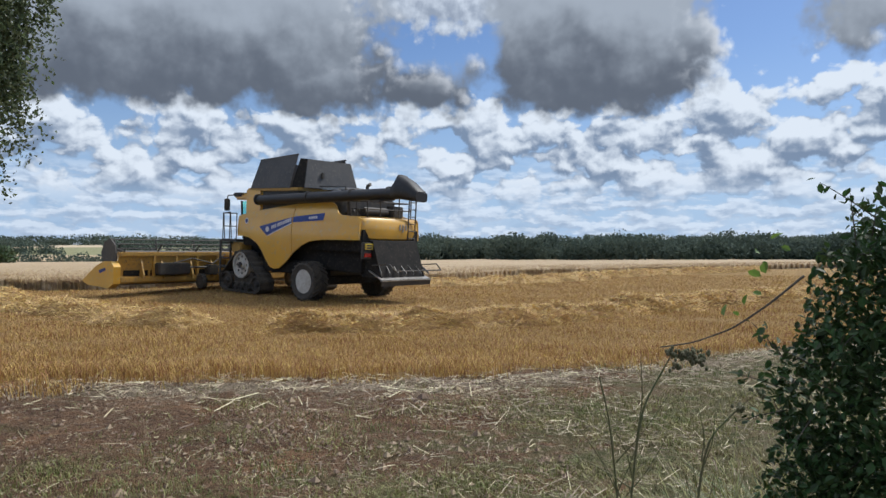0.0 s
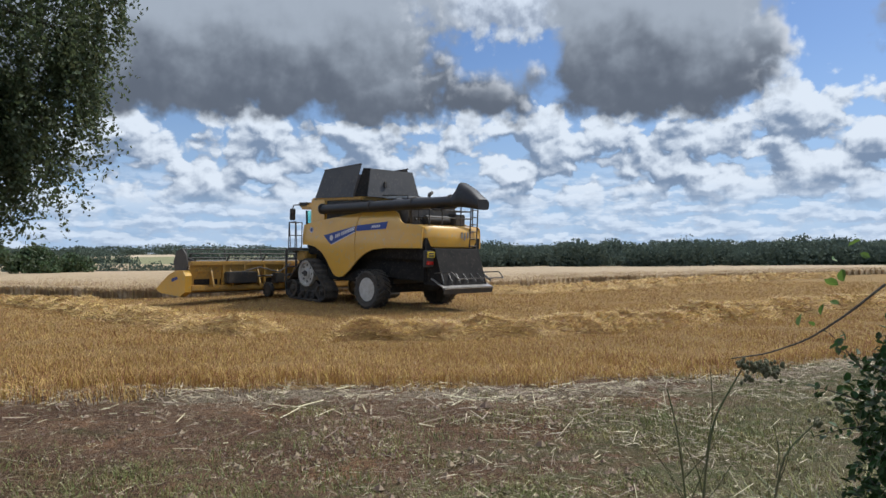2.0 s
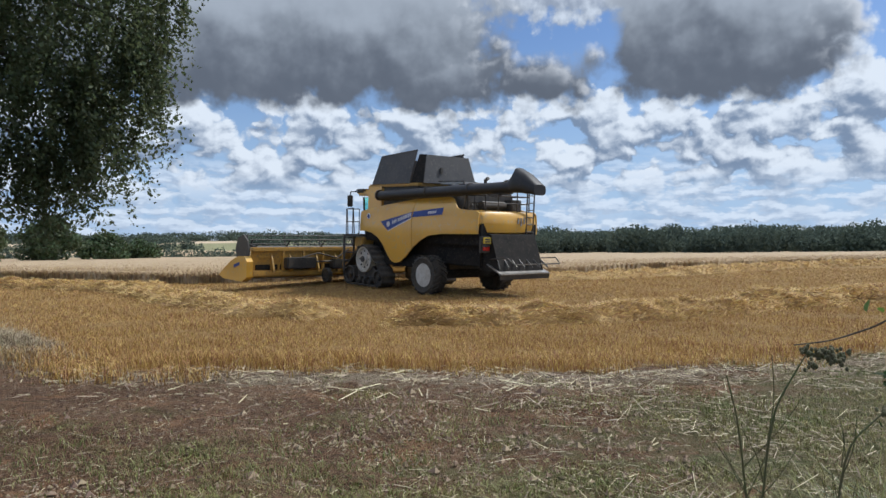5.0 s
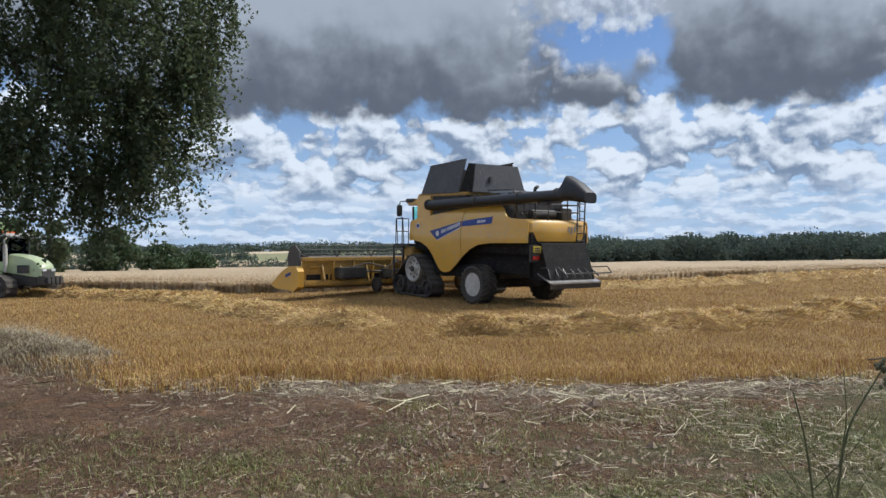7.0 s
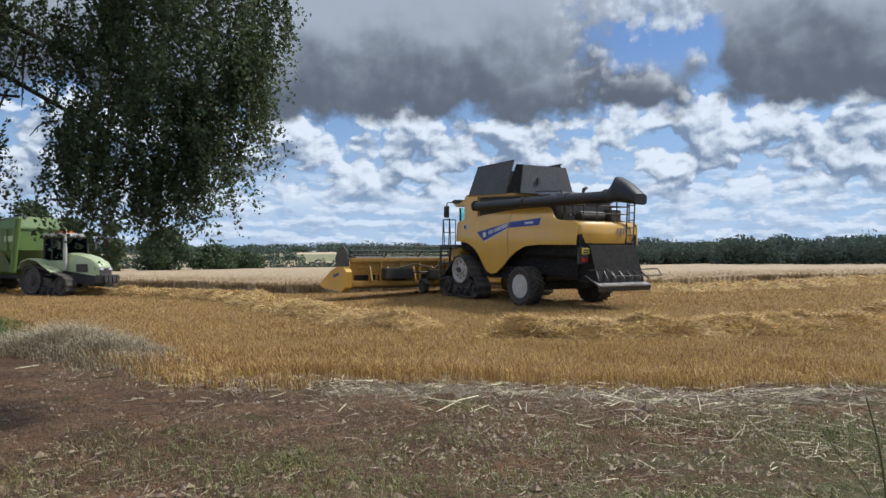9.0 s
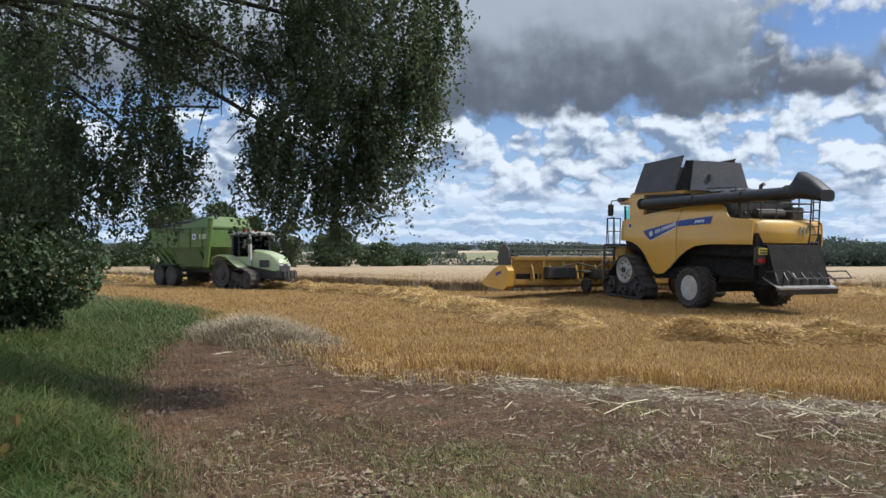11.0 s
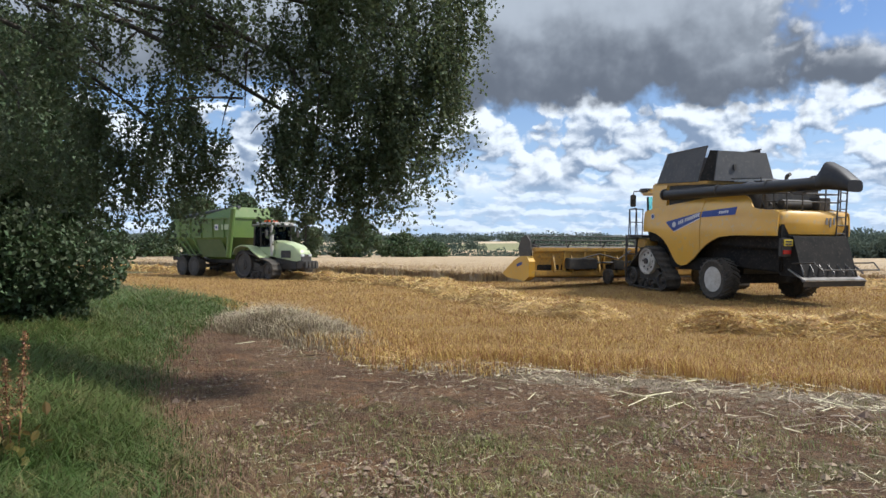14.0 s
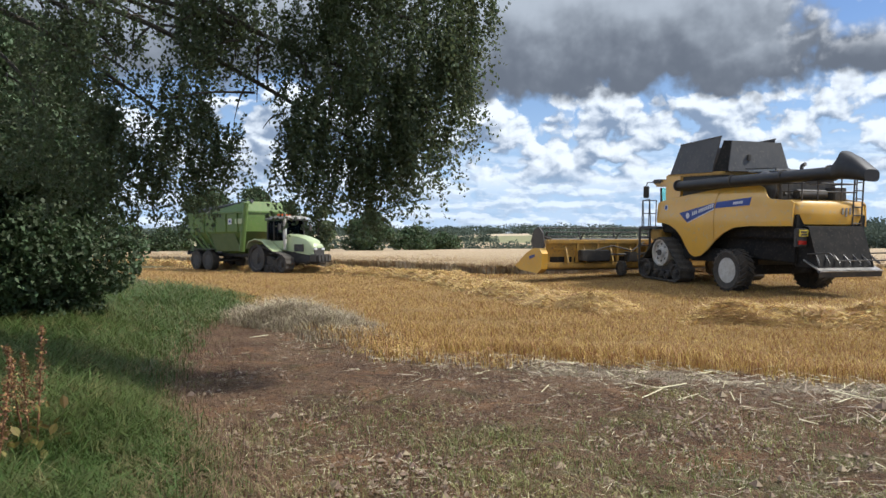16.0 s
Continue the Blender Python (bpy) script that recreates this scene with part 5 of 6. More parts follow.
def build_trailer(m):
    t = thing("chaser_bin", m, "faded green grain trailer with a rolled top sheet behind a tractor", "grain trailer")
    # hopper, from the narrow floor up to the rim: half length ahead and behind, half width
    bm = bmesh.new()
    rings = []
    for z, xf, xr, w in ((1.02, 1.5, -0.6, 0.40), (1.75, 2.35, -1.9, 1.02), (2.35, 3.1, -3.0, 1.35), (3.45, 3.15, -3.3, 1.38)):
        rings.append([bm.verts.new(p) for p in ((xf, w, z), (xr, w, z), (xr, -w, z), (xf, -w, z))])
    for a, b in zip(rings[:-1], rings[1:]):
        for k in range(4):
            j = (k + 1) % 4
            bm.faces.new((a[k], a[j], b[j], b[k]))
    bm.faces.new(rings[0])
    bm.faces.new(rings[-1])
    hop = part("hopper", bm, GREEN, t, "faded green steel hopper", bevel=0.02)
    bm = bx(-3.38, 3.22, -1.46, 1.46, 3.42, 3.54)
    part("rim_rail", bm, GREEN, hop, "pale worn rim", bevel=0.03)
    for s in (1, -1):
        for x in (-2.6, -1.4, -0.2, 1.0, 2.2):
            part("rib", pipe([(x, s * 1.37, 2.32), (x, s * 1.41, 3.44)], 0.05), GREEN, hop)
        for x0, x1 in ((-3.0, -1.7), (-2.2, -1.2), (-1.2, -0.6)):
            part("brace", pipe([(x0, s * 1.36, 2.4), (x1, s * 1.0, 1.15)], 0.06), GREEN, hop)
        # lower side carries a darker green, its shade put into the paint
        part("side_sheet", slab([(-0.9, s * 1.30, 2.30), (1.7, s * 1.30, 2.30), (2.3, s * 1.12, 1.2), (-0.5, s * 1.12, 1.2)], 0.02), SHADED_GREEN, hop, "lower side sheet in green darkened to look shaded")
        part("sticker", bx(1.25, 1.62, s * 1.39, s * 1.40, 2.78, 3.12), WHITE, hop, "white square sticker")
        part("sticker_mark", bx(1.36, 1.51, s * 1.40, s * 1.408, 2.88, 3.02), BLUE, hop)
        part("sticker", bx(1.95, 2.8, s * 1.39, s * 1.397, 2.8, 3.1), PALE_GREEN, hop, "pale faded lettering patch")
        part("ladder_rail", pipe([(-3.34, s * 1.0, 1.0), (-3.42, s * 1.0, 3.4)], 0.03), GREEN, t)
    # top sheet rolled on hoops, higher at the front
    part("top_board", slab([(3.1, 1.35, 3.5), (3.1, -1.35, 3.5), (2.9, -1.2, 4.12), (2.9, 1.2, 4.12)], 0.04), GREEN, t, "raised green front board", bevel=0.01)
    for s in (1, -1):
        part("top_board", slab([(3.1, s * 1.38, 3.5), (-1.2, s * 1.38, 3.5), (2.9, s * 1.22, 4.12)], 0.03), GREEN, t, "raised green side gusset")
    part("sheet_roll", pipe([(-2.9, -0.9, 3.68), (3.0, -0.9, 4.12)], 0.10, n=12), GREY_TARP, t, "rolled dark top sheet", smooth=True)
    for x in (-2.6, -1.2, 0.2, 1.6):
        part("hoop", pipe([(x, -1.4, 3.52), (x, -0.8, 3.72), (x, 0.8, 3.72), (x, 1.4, 3.52)], 0.03), BLACK, t)
    part("frame", bx(-2.6, 3.4, -0.5, 0.5, 0.85, 1.05, bx(-3.6, -2.4, -1.1, 1.1, 1.0, 1.12)), BLACK, t, bevel=0.02)
    part("rear_bumper", bx(-3.7, -3.55, -1.2, 1.2, 0.95, 1.2), BLACK, t, bevel=0.02)
    part("drawbar", prism([(2.2, 0.75), (2.2, 1.05), (4.6, 0.62), (4.6, 0.48)], -0.15, 0.15), GREEN, t, bevel=0.02)
    part("side_auger", rod((2.9, -1.55, 1.2), (3.35, -1.55, 4.0), 0.16, n=14), GREEN, t, "green unloading auger folded upright", smooth=True)
    part("jack", rod((3.0, 0.4, 0.15), (3.0, 0.4, 1.0), 0.06), BLACK, t)
    for s in (1, -1):
        for x in (-2.35, -1.0):
            wheel(t, "tyre", (x, s * 1.15, 0.62), 0.62, 0.5, 0.33, s, BLACK, 18, "dusty black trailer tyre")
        part("mudguard", bx(-3.0, -0.4, s * 0.9, s * 1.4, 1.28, 1.32), BLACK, t)
    for x in (-2.35, -1.0):
        part("axle", rod((x, -1.1, 0.62), (x, 1.1, 0.62), 0.09), BLACK, t)
    return t


# darker version of the hopper green, with shade in the colour
SHADED_GREEN = material("shaded_green_paint", [(0.11, 0.15, 0.05), (0.09, 0.13, 0.04), (0.14, 0.15, 0.07)], 0.6, scale=1.5, fine=9.0, bump=0.05)
DARK_GLASS = GLASS.copy()
DARK_GLASS.name = "dark_cab_glass"
DARK_GLASS.node_tree.nodes["Principled BSDF"].inputs["Base Color"].default_value = (0.10, 0.16, 0.24, 1)
build_tractor(pose(-30.0, 32.0, 0.0, 0, 0, -9.0))
build_trailer(pose(-35.0, 33.0, 0.0, 0, 0, -10.0))


# ---------------------------------------------------------------- trees, hedges, plants
def limb(points, r0, r1, bm=None, n=8, sub=6):
    """A tapering bent limb through points."""
    bm = bm or bmesh.new()
    p = np.array(points, float)
    t = np.linspace(0, len(p) - 1, sub * (len(p) - 1) + 1)
    c = np.stack([np.interp(t, np.arange(len(p)), p[:, k]) for k in range(3)], 1)
    for _ in range(3):
        c[1:-1] = (c[:-2] + 2 * c[1:-1] + c[2:]) / 4
    rr = np.linspace(r0, r1, len(c))
    rings = []
    for k in range(len(c)):
        d = Vector(c[min(k + 1, len(c) - 1)] - c[max(k - 1, 0)]).normalized()
        a = d.orthogonal().normalized()
        b = d.cross(a)
        rings.append([bm.verts.new(Vector(c[k]) + (a * math.cos(2 * math.pi * j / n) + b * math.sin(2 * math.pi * j / n)) * rr[k]) for j in range(n)])
    for u, v in zip(rings[:-1], rings[1:]):
        for j in range(n):
            i = (j + 1) % n
            bm.faces.new((u[j], u[i], v[i], v[j]))
    bm.faces.new(rings[0])
    bm.faces.new(rings[-1])
    return bm


def in_blob(n, c, rad):
    p = rng.normal(0, 1, (n, 3))
    p *= (rng.uniform(0.15, 1, n) ** 0.4 / np.linalg.norm(p, axis=1))[:, None]
    return np.array(c) + p * np.array(rad)


def sprays(starts, down, count, spread):
    """Leaf places along hanging twigs."""
    n = len(starts)
    turn = rng.uniform(0, 2 * np.pi, n)
    way = np.stack([np.cos(turn) * 0.32, np.sin(turn) * 0.32, -np.ones(n)], 1) * (down * rng.uniform(0.5, 1.3, n))[:, None]
    u = rng.uniform(0, 1, (n, count, 1))
    pts = starts[:, None] + way[:, None] * u + rng.normal(0, spread, (n, count, 3)) * (0.4 + u)
    return pts.reshape(-1, 3)


def at_polar(az, el, r):
    x, y = polar(az, r * math.cos(radians(el)))
    return (x, y, 1.7 + r * math.sin(radians(el)))


def build_big_tree():
    tx, ty = polar(74, 11.5)
    t = thing("overhanging_tree", pose(tx, ty, 0), "large dark leafy tree with drooping branches over the field edge", "tree")
    loc = Matrix.Translation((-tx, -ty, 0))

    def add(name, bm, mat, label=""):
        bmesh.ops.transform(bm, matrix=loc, verts=bm.verts)
        return part(name, bm, mat, t, label, smooth=True)

    add("trunk", limb([(tx, ty, -0.1), (tx + 0.1, ty, 2.5), (tx + 0.3, ty + 0.2, 6), (tx + 0.2, ty + 0.4, 10)], 0.42, 0.16, n=14), BARK, "grey-brown trunk")
    top = (tx + 0.2, ty + 0.1, 4.2)
    tips = [(30, 14, 9.6), (33, 9, 9.4), (38, 6, 9.5), (42, 12, 9.2), (47, 13, 10), (51, 7, 10.2), (55, 12, 10), (36, 24, 9.6), (48, 26, 9.8), (60, 9, 10.5)]
    for k, (a, e, r) in enumerate(tips):
        p = np.array(at_polar(a, e, r))
        q = np.array(top) + (0, 0, 0.35 * (k % 4))
        mid = q * 0.45 + p * 0.55 + (0, 0, 0.9)
        add("limb", limb([q, mid, p + (0, 0, 0.25), p], 0.045, 0.008), BARK)
        for _ in range(7):
            s = mid + (p - mid) * rng.uniform(0.1, 0.95)
            d = rng.normal(0, 0.28, 3)
            d[2] = -abs(d[2]) - 0.15
            add("twig", limb([s, s + d * 0.6 + (0, 0, 0.1), s + d], 0.018, 0.004, n=5, sub=3), BARK)
    # lobes: azimuth, elevation, distance, half sizes across, in depth and up, number of sprays
    lobes = [(35.5, 15, 9.5, 1.05, 1.2, 1.0, 620), (33.5, 9.2, 9.5, 0.62, 0.9, 0.55, 210), (38.5, 9.0, 9.4, 0.95, 1.0, 0.75, 420), (36.8, 5.9, 9.3, 0.5, 0.6, 0.35, 110),
             (42, 6.9, 9.5, 0.42, 0.7, 0.45, 90), (36, 24, 9.5, 1.5, 1.6, 1.1, 620), (44, 17.5, 9.7, 1.0, 1.2, 0.9, 420), (52.5, 13, 10.2, 1.2, 1.2, 1.1, 560), (51, 7, 10.2, 0.85, 0.9, 0.55, 230),
             (48.2, 8.6, 10.0, 0.35, 0.7, 0.4, 70), (54, 6.0, 10.3, 0.7, 0.9, 0.6, 220), (60, 11, 10.6, 1.2, 1.4, 1.4, 620), (51, 25, 10, 1.8, 1.6, 1.3, 620), (62, 24, 10.5, 1.5, 1.5, 1.4, 350),
             (30.2, 17, 9.6, 0.42, 0.7, 0.7, 120), (30.8, 12.6, 9.5, 0.32, 0.5, 0.4, 70)]
    leaves = []
    for a, e, r, w, d, h, n in lobes:
        c = np.array(at_polar(a, e, r))
        p = in_blob(n, (0, 0, 0.18), (w, d, h))
        s, k = math.sin(radians(a)), math.cos(radians(a))
        p = np.stack([p[:, 0] * k - p[:, 1] * s, p[:, 0] * s + p[:, 1] * k, p[:, 2]], 1) + c
        hole = np.array([noise.noise(Vector(q) * 2.1) for q in p])
        p = p[(rng.uniform(0, 1, len(p)) < 0.85) & (hole > (0.03 if a > 45 else -0.10))]
        leaves.append(sprays(p, 0.75, 54, 0.034))
    pts = np.concatenate(leaves) - (tx, ty, 0)
    crown = new("crown", raw_mesh("crown", leaf_quads(pts, 0.056, 0.6), 0, LEAF))
    crown.parent = t
    tagged(crown, "dark green hanging leaves with gaps of sky")


def leafy_tree(at, height, width, leaves, size, mat, label, name="tree", lobes=9, low=0.15, trunk=0.02):
    """A free-standing tree: trunk > limbs, and a crown of clumped leaves."""
    x, y = at
    z = float(rise(np.array(x), np.array(y)))
    t = thing(name, pose(x, y, z), label, "tree", "trees beyond the crop" if name == "field_tree" else "")
    part("trunk", limb([(0, 0, -0.2), (0.02 * height, 0, height * 0.4), (0, 0.02 * height, height * 0.85)], height * trunk * 1.3, height * trunk * 0.3, n=10), BARK, t)
    cl = []
    for k in range(lobes):
        a, u = rng.uniform(0, 2 * np.pi), rng.uniform(0, 1)
        zc = height * (low + (0.88 - low) * u)
        q = width * 0.5 * math.sin(math.pi * min(0.95, 0.15 + 0.8 * u)) * rng.uniform(0.3, 0.8)
        c = np.array((math.cos(a) * q, math.sin(a) * q, zc))
        part("limb", limb([(0, 0, zc * 0.6), c * (0.5, 0.5, 0.85), c], height * 0.008, height * 0.002, n=5, sub=3), BARK, t)
        rad = width * rng.uniform(0.18, 0.28)
        cl.append(in_blob(leaves // lobes, c, (rad, rad, rad * 0.8)))
    pts = np.concatenate(cl)
    pts = pts[pts[:, 2] > 0.05]
    crown = tagged(new("crown", raw_mesh("crown", leaf_quads(pts, size, 0.2), 0, mat)), "clumped dark leaves")
    crown.parent = t
    return t


def build_woods():
    """Far woods and hedges as clumps of foliage, with haze put into the leaf colour."""
    quads = []

    def clump(x, y, w, h, n):
        z = float(rise(np.array(x), np.array(y)))
        k = 3
        for _ in range(k):
            c = (x + rng.normal(0, w * 0.22), y + rng.normal(0, w * 0.2), z + h * rng.uniform(0.35, 0.62))
            p = in_blob(n // k, c, (w * 0.5, w * 0.42, h * 0.42))
            p[: n // 9, 2] = z + rng.uniform(0, 0.4, n // 9) * h
            p[:, 2] = np.maximum(p[:, 2], z)
            quads.append(leaf_quads(p, max(w * 0.14, 0.7)))

    for az in np.arange(-45, 2.2, 0.5):         # near wood beyond the crop
        for r in (330, 360, 400):
            x, y = polar(az + rng.uniform(-0.4, 0.4), r + rng.uniform(-12, 12))
            clump(x, y, rng.uniform(8, 13), rng.uniform(6.0, 11.0) * (1.0 + 0.0012 * (r - 330)) * (1 + 0.16 * math.sin(az * 0.8) + 0.12 * math.sin(az * 2.3)), 560)
    for az in np.arange(-45, 75, 0.3):          # wood on the skyline
        x, y = polar(az + rng.uniform(-0.3, 0.3), 900 + rng.uniform(-30, 30))
        clump(x, y, rng.uniform(14, 22), rng.uniform(8, 12) * (1 + 0.2 * math.sin(az * 0.33)), 190)
        if math.sin(az * 0.9) + math.sin(az * 0.37 + 1) > -0.3:
            x, y = polar(az + rng.uniform(-0.3, 0.3), 760 + rng.uniform(-30, 30))
            clump(x, y, rng.uniform(12, 18), rng.uniform(5, 9), 130)
    for a0, a1, r, h, w in ((16.5, 22, 320, 8.0, 7), (26, 35, 240, 5.0, 5), (24.5, 25.6, 260, 4.2, 5), (35, 62, 215, 3.5, 4.5), (27.5, 30.5, 500, 7, 9), (3, 12, 430, 2.4, 6), (6, 7.2, 420, 4, 7), (31, 40, 420, 6, 8), (12, 15, 560, 6, 9), (21, 24, 600, 6, 9)):
        for az in np.arange(a0, a1, max(0.3, w / r * 28)):
            x, y = polar(az + rng.uniform(-0.2, 0.2), r + rng.uniform(-6, 6))
            clump(x, y, w * rng.uniform(0.8, 1.3), h * rng.uniform(0.75, 1.2), 240)
    tagged(new("far_woods", raw_mesh("far_woods", np.concatenate(quads), 0, HAZED_LEAF)), "distant dark green woods and hedges on the skyline, haze tinted into the leaves", "woods", kind="stuff")


build_big_tree()
leafy_tree(polar(61.5, 15.0), 5.6, 4.4, 150000, 0.11, DARK_LEAF, "dense dark green hedge tree at the grass verge", "hedge_tree", lobes=26, low=0.06, trunk=0.025)
leafy_tree(polar(67, 14.0), 6.5, 4.2, 80000, 0.12, DARK_LEAF, "dense dark green hedge tree behind tall grass", "hedge_tree", lobes=18, low=0.06, trunk=0.025)
for az, r, h, w, n, mt in ((57.5, 100, 4.2, 4.5, 3000, DARK_LEAF), (48.2, 100, 7.8, 5.5, 5000, DARK_LEAF), (45.4, 103, 7.4, 5.0, 5000, DARK_LEAF), (42.8, 104, 6.6, 4.2, 4200, DARK_LEAF), (40.7, 100, 6.2, 3.8, 2000, LEAF),
                          (36.8, 106, 5.0, 4.8, 3200, DARK_LEAF), (33.6, 112, 2.8, 5, 2600, DARK_LEAF), (31.4, 118, 2.3, 4.5, 1800, DARK_LEAF), (51.5, 112, 2.3, 5, 2000, DARK_LEAF), (54.5, 112, 2.2, 5, 2000, DARK_LEAF)):
    leafy_tree(polar(az, r), h * 1.2, w * 1.45, int(n * 2.0), 0.5, mt, "dark green hedgerow tree beyond the standing crop", "field_tree", lobes=18, low=0.08)
build_woods()


# ---------------------------------------------------------------- right-hand bush, weeds
def folded_leaves(at, size, flat=0.0):
    """Oval leaves folded along the rib: two quads each."""
    n = len(at)
    a = rng.normal(0, 1, (n, 3))
    a[:, 2] -= flat
    a /= np.linalg.norm(a, axis=1)[:, None]
    up = rng.normal(0, 0.6, (n, 3)) + (0, 0, 1)
    b = np.cross(a, up)
    b /= np.linalg.norm(b, axis=1)[:, None] + 1e-9
    c = np.cross(b, a)
    s = (np.broadcast_to(size, n) * rng.uniform(0.6, 1.25, n))[:, None]
    p0, p1 = at - a * s * 0.5, at + a * s * 0.5
    out = []
    for k in (-1, 1):
        m1 = at - a * s * 0.22 + b * s * 0.27 * k + c * s * 0.10
        m2 = at + a * s * 0.16 + b * s * 0.29 * k + c * s * 0.10
        out.append(np.stack([p0, m1, m2, p1], 1))
    return np.stack(out, 1).reshape(-1, 4, 3)


def build_bush():
    bxx, byy = polar(-35, 4.0)
    t = thing("hedge_bush", pose(bxx, byy, 0), "dense dark green hawthorn-like bush with glossy leaves at the field gate", "bush")
    lobes = [((-31.5, 3.95, 0.95), (0.50, 0.5, 0.78), 2600), ((-38, 4.1, 1.1), (0.75, 0.6, 0.95), 3600), ((-29.0, 3.8, 0.35), (0.42, 0.45, 0.55), 1500),
             ((-29.3, 3.9, 1.45), (0.22, 0.3, 0.38), 420), ((-33, 4.0, 1.75), (0.35, 0.35, 0.32), 700), ((-26.6, 3.85, 1.05), (0.24, 0.3, 0.30), 330), ((-26.2, 3.8, 0.55), (0.22, 0.3, 0.35), 380), ((-45, 4.2, 1.2), (0.8, 0.7, 1.1), 2400)]
    pts = []
    for (a, r, z), rad, n in lobes:
        x, y = polar(a, r)
        pts.append(in_blob(int(n * 1.6), (x, y, z), rad))
    # sprigs that stand out of the outline
    sprigs = []
    for k in range(46):
        (a, r, z), rad, _ = lobes[k % 7]
        x, y = polar(a, r)
        d = rng.normal(0, 1, 3) + (-0.35, -0.2, 0.45)
        d /= np.linalg.norm(d)
        p = np.array((x, y, z)) + d * np.array(rad) * 0.75
        q = p + d * rng.uniform(0.15, 0.34) + (0, 0, 0.04)
        sprigs.append((p, q))
        u = np.linspace(0.2, 1, 11)[:, None]
        pts.append(p + (q - p) * u + rng.normal(0, 0.022, (11, 3)))
    pts = np.concatenate(pts)
    pts = pts[pts[:, 2] > 0.04] - (bxx, byy, 0)
    crown = tagged(new("foliage", raw_mesh("foliage", folded_leaves(pts, 0.046, 0.2), 0, BUSH_LEAF)), "small glossy dark green leaves")
    crown.parent = t
    for k in range(9):
        a, b = rng.uniform(-0.25, 0.4, 2), rng.uniform(-0.3, 0.5, 2)
        part("stem", limb([(a[0] * 0.4, a[1] * 0.4, -0.05), (a[0], a[1], 0.6), (b[0], b[1], 1.5)], 0.022, 0.005, n=6), BARK, t)
    for p, q in sprigs:
        part("sprig", limb([p - (bxx, byy, 0), (p + q) / 2 - (bxx, byy, -0.01), q - (bxx, byy, 0)], 0.004, 0.0015, n=4, sub=2), BARK, t)
    # the long arching shoot with a few leaves and twigs
    path = [at_polar(-25.8, -1.6, 3.75), at_polar(-23.6, -3.6, 3.65), at_polar(-21.2, -5.4, 3.6), at_polar(-18.5, -6.5, 3.55), at_polar(-16.2, -6.9, 3.5)]
    shoot = part("long_shoot", limb([np.array(p) - (bxx, byy, 0) for p in path], 0.006, 0.003, n=6), BARK, t, "bare reddish arching shoot")
    lp = []
    for u, dx, dz in ((0.12, -0.10, 0.10), (0.1, -0.16, 0.06), (0.3, -0.02, 0.07), (0.32, -0.06, 0.05), (0.52, -0.02, 0.09), (0.55, 0.05, 0.08), (0.02, -0.2, 0.12), (0.0, -0.12, 0.18), (0.05, -0.05, 0.15)):
        k = u * (len(path) - 1)
        i = int(k)
        p = np.array(path[i]) + (np.array(path[i + 1]) - np.array(path[i])) * (k - i)
        lp.append(p + (dx, 0.0, dz) - np.array((bxx, byy, 0)))
    leafs = new("shoot_leaves", raw_mesh("shoot_leaves", folded_leaves(np.array(lp), 0.06), 0, SHOOT_LEAF))
    leafs.parent = shoot


SHOOT_LEAF = material("young_leaf", [(0.16, 0.26, 0.05), (0.12, 0.20, 0.045)], 0.4, scale=6.0, fine=30.0, bump=0, leaf=0.4)


def umbel(base, bend, top, balls, label):
    """A seed-headed umbel plant: stem, side stalks and a head of dark seed clusters."""
    t = thing("umbel_plant", pose(base[0], base[1], 0), label, "wild plant")
    o = np.array((base[0], base[1], 0))
    st = part("stem", limb([np.array(base) - o, np.array(bend) - o, np.array(top) - o], 0.0062, 0.003, n=6), STEM, t)
    for k in range(8):
        u = rng.uniform(0.25, 0.95)
        p = np.array(base) + (np.array(bend) - np.array(base)) * u
        q = p + (rng.normal(0, 0.13), rng.normal(0, 0.06), rng.uniform(0.12, 0.38))
        part("side_stalk", limb([p - o, (p + q) / 2 - o + (0.02, 0, 0), q - o], 0.003, 0.0012, n=5), STEM, t)
    for k in range(balls):
        d = rng.normal(0, 1, 3)
        d[2] = abs(d[2]) * 0.4 - 0.1
        d /= np.linalg.norm(d)
        c = np.array(top) + d * rng.uniform(0.045, 0.11) + (0.05, 0, 0.0) - o
        ray_bm = rod(np.array(top) - o, c, 0.0015, n=4)
        ray = part("ray", ray_bm, STEM, t)
        bm = bmesh.new()
        for _ in range(10):
            e = rng.normal(0, 0.010, 3)
            v = bmesh.ops.create_icosphere(bm, subdivisions=1, radius=0.0075)["verts"]
            bmesh.ops.transform(bm, matrix=Matrix.Translation(Vector(c + e)) @ Matrix.Diagonal((1, 1, 1.4, 1)), verts=v)
        part("seed_head", bm, SEED, ray, "dark brown-green seeds")
    return t


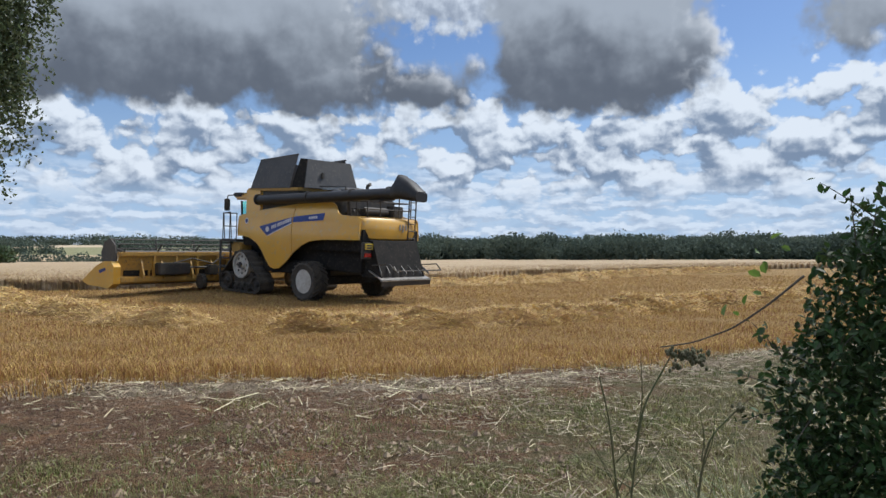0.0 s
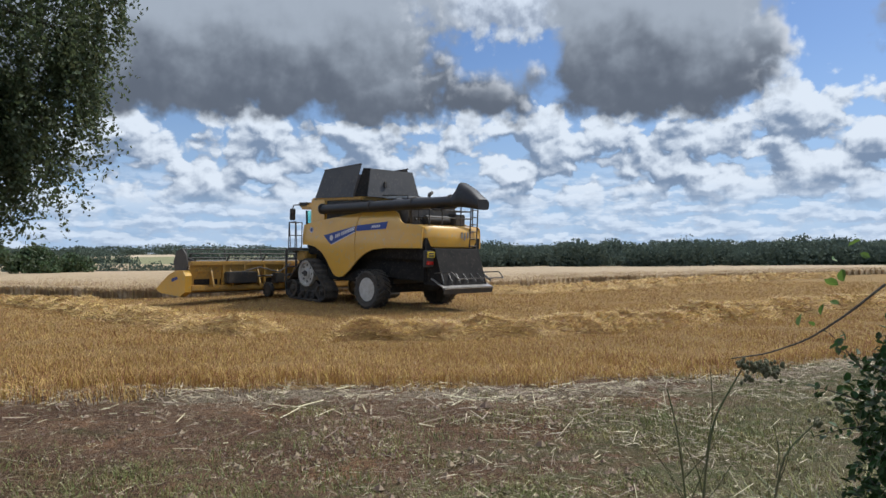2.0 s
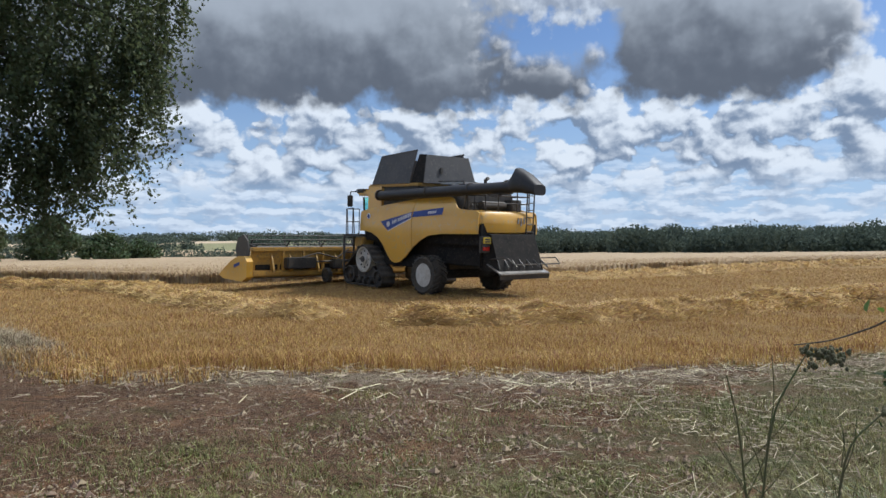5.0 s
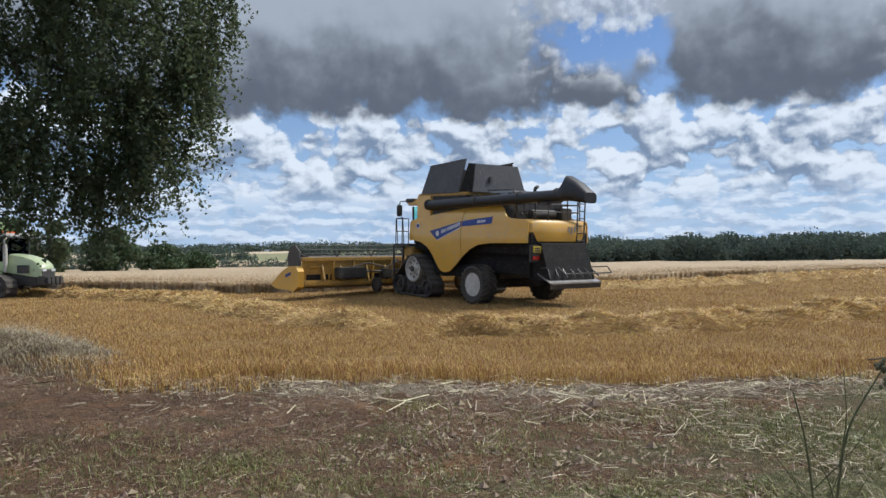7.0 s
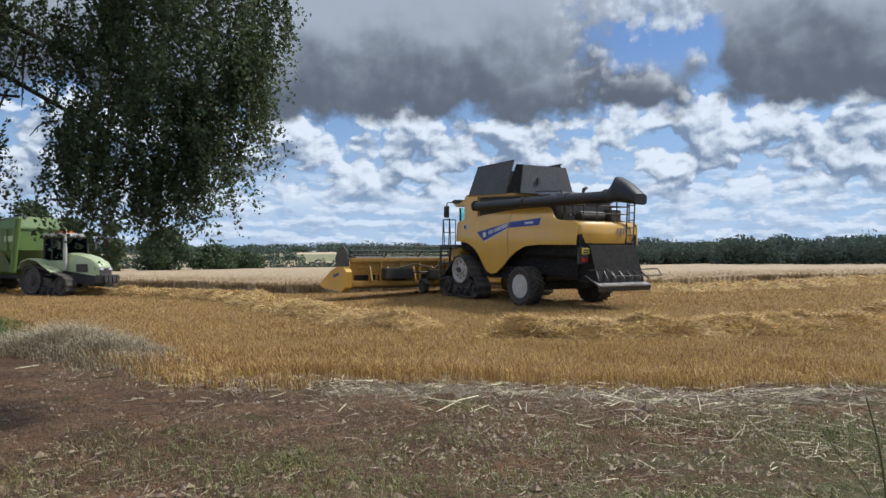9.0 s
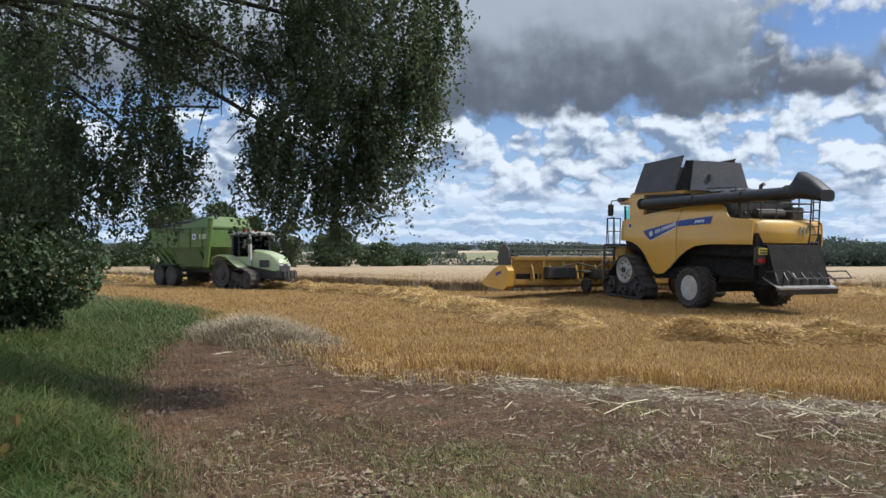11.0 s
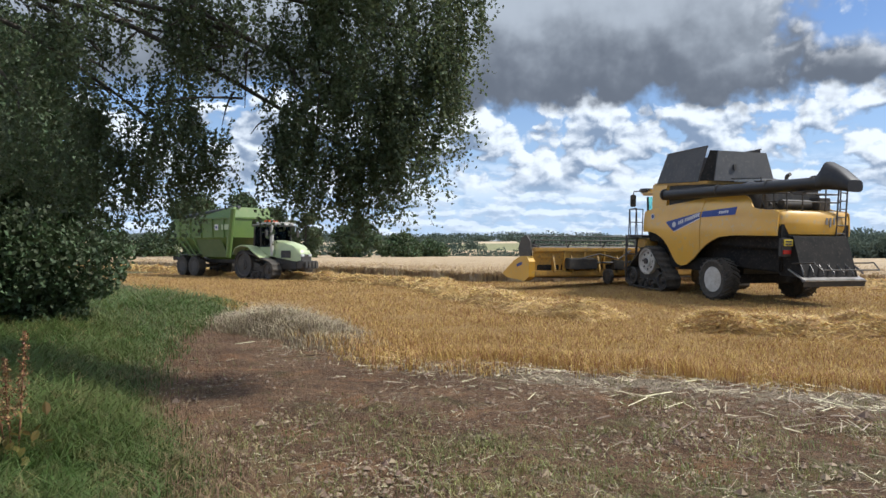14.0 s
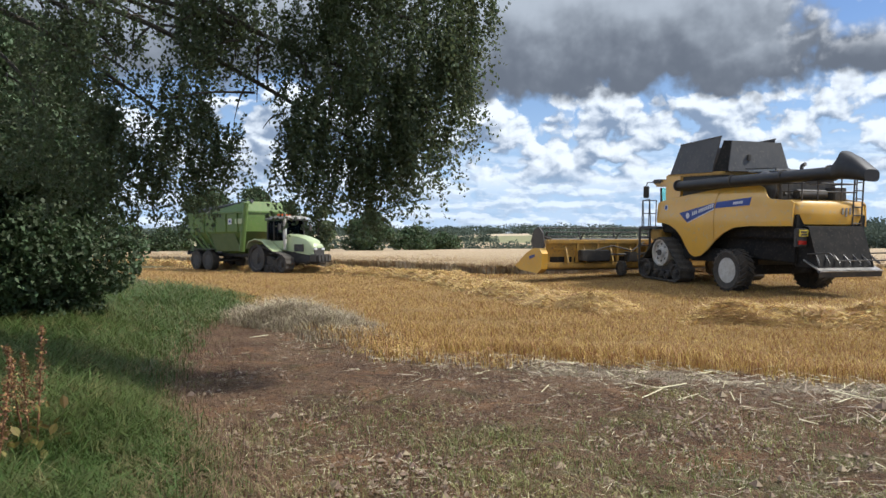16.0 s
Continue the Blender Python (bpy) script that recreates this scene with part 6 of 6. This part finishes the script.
def weeds():
    """Thin stalks and blades among the weeds before the bush."""
    a = np.radians(-rng.uniform(9, 27, 620))
    r = rng.uniform(3.1, 4.6, 620)
    base = np.stack([-np.sin(a) * r, np.cos(a) * r, np.zeros(620)], 1)
    me = raw_mesh("weed_stalks", blades(base, rng.uniform(0.30, 0.9, 620) * np.clip((np.degrees(-a) - 6) / 14, 0.3, 1), 0.005, 0.22, 0.8), 0, GRASS)
    tagged(new("weed_stalks", me), "thin green and dry weed stalks beside the bush", "weeds", kind="stuff")
    a = np.radians(-rng.uniform(20, 30, 1500))
    r = rng.uniform(3.2, 4.4, 1500)
    base = np.stack([-np.sin(a) * r, np.cos(a) * r, np.zeros(1500)], 1)
    me = raw_mesh("long_grass", blades(base, rng.uniform(0.25, 0.65, 1500), 0.007, 0.3, 1.2), 0, TALL)
    tagged(new("long_grass", me), "long green grass at the foot of the bush", "grass", kind="stuff")


def dock(at, height, label):
    t = thing("dock_plant", pose(at[0], at[1], 0), label, "wild plant")
    for k in range(3):
        dx, dy = rng.normal(0, 0.10, 2)
        h = height * rng.uniform(0.75, 1.0)
        part("stalk", limb([(0, 0, 0), (dx * 0.6, dy * 0.6, h * 0.5), (dx, dy, h)], 0.010, 0.003, n=6), DOCK, t)
        u = rng.uniform(0.5, 1, 420)
        p = np.stack([dx * u, dy * u, h * u], 1) + rng.normal(0, 0.03, (420, 3)) * (1.4 - u)[:, None]
        head = new("seed_spike", raw_mesh("seed_spike", leaf_quads(p, 0.022), 0, DOCK))
        head.parent = t
        tagged(head, "rust-red seed spike", kind="stuff")
        p = np.stack([dx * 0.4 + rng.normal(0, 0.12, 9), dy * 0.4 + rng.normal(0, 0.12, 9), rng.uniform(0.15, h * 0.6, 9)], 1)
        for q in p:
            lv = new("leaf", raw_mesh("leaf", folded_leaves(q[None], 0.085, 0.8), 0, DOCK_LEAF))
            lv.parent = t


DOCK_LEAF = material("yellowing_leaf", [(0.20, 0.20, 0.05), (0.28, 0.17, 0.06)], 0.55, scale=6.0, fine=30.0, bump=0, leaf=0.3, spread=0.5)
build_bush()
umbel((*polar(-13.2, 3.35), -0.02), at_polar(-14.6, -11.8, 3.4), at_polar(-16.9, -7.6, 3.4), 13, "tall dry umbel plant with dark seed heads among weeds")
umbel((*polar(-13.9, 3.6), -0.02), at_polar(-12.6, -12.5, 3.6), at_polar(-11.8, -9.2, 3.55), 0, "thin dry umbel plant without seeds beside weeds")
umbel((*polar(-17.5, 3.3), -0.02), at_polar(-19.2, -13.5, 3.4), at_polar(-21.5, -11.0, 3.45), 3, "leaning thin weed with bare stalks")
weeds()
dock(polar(60.2, 6.2), 1.2, "rust-red seeding dock plant in tall grass")
dock(polar(63.0, 5.4), 1.0, "rust-red seeding dock plant at the verge")
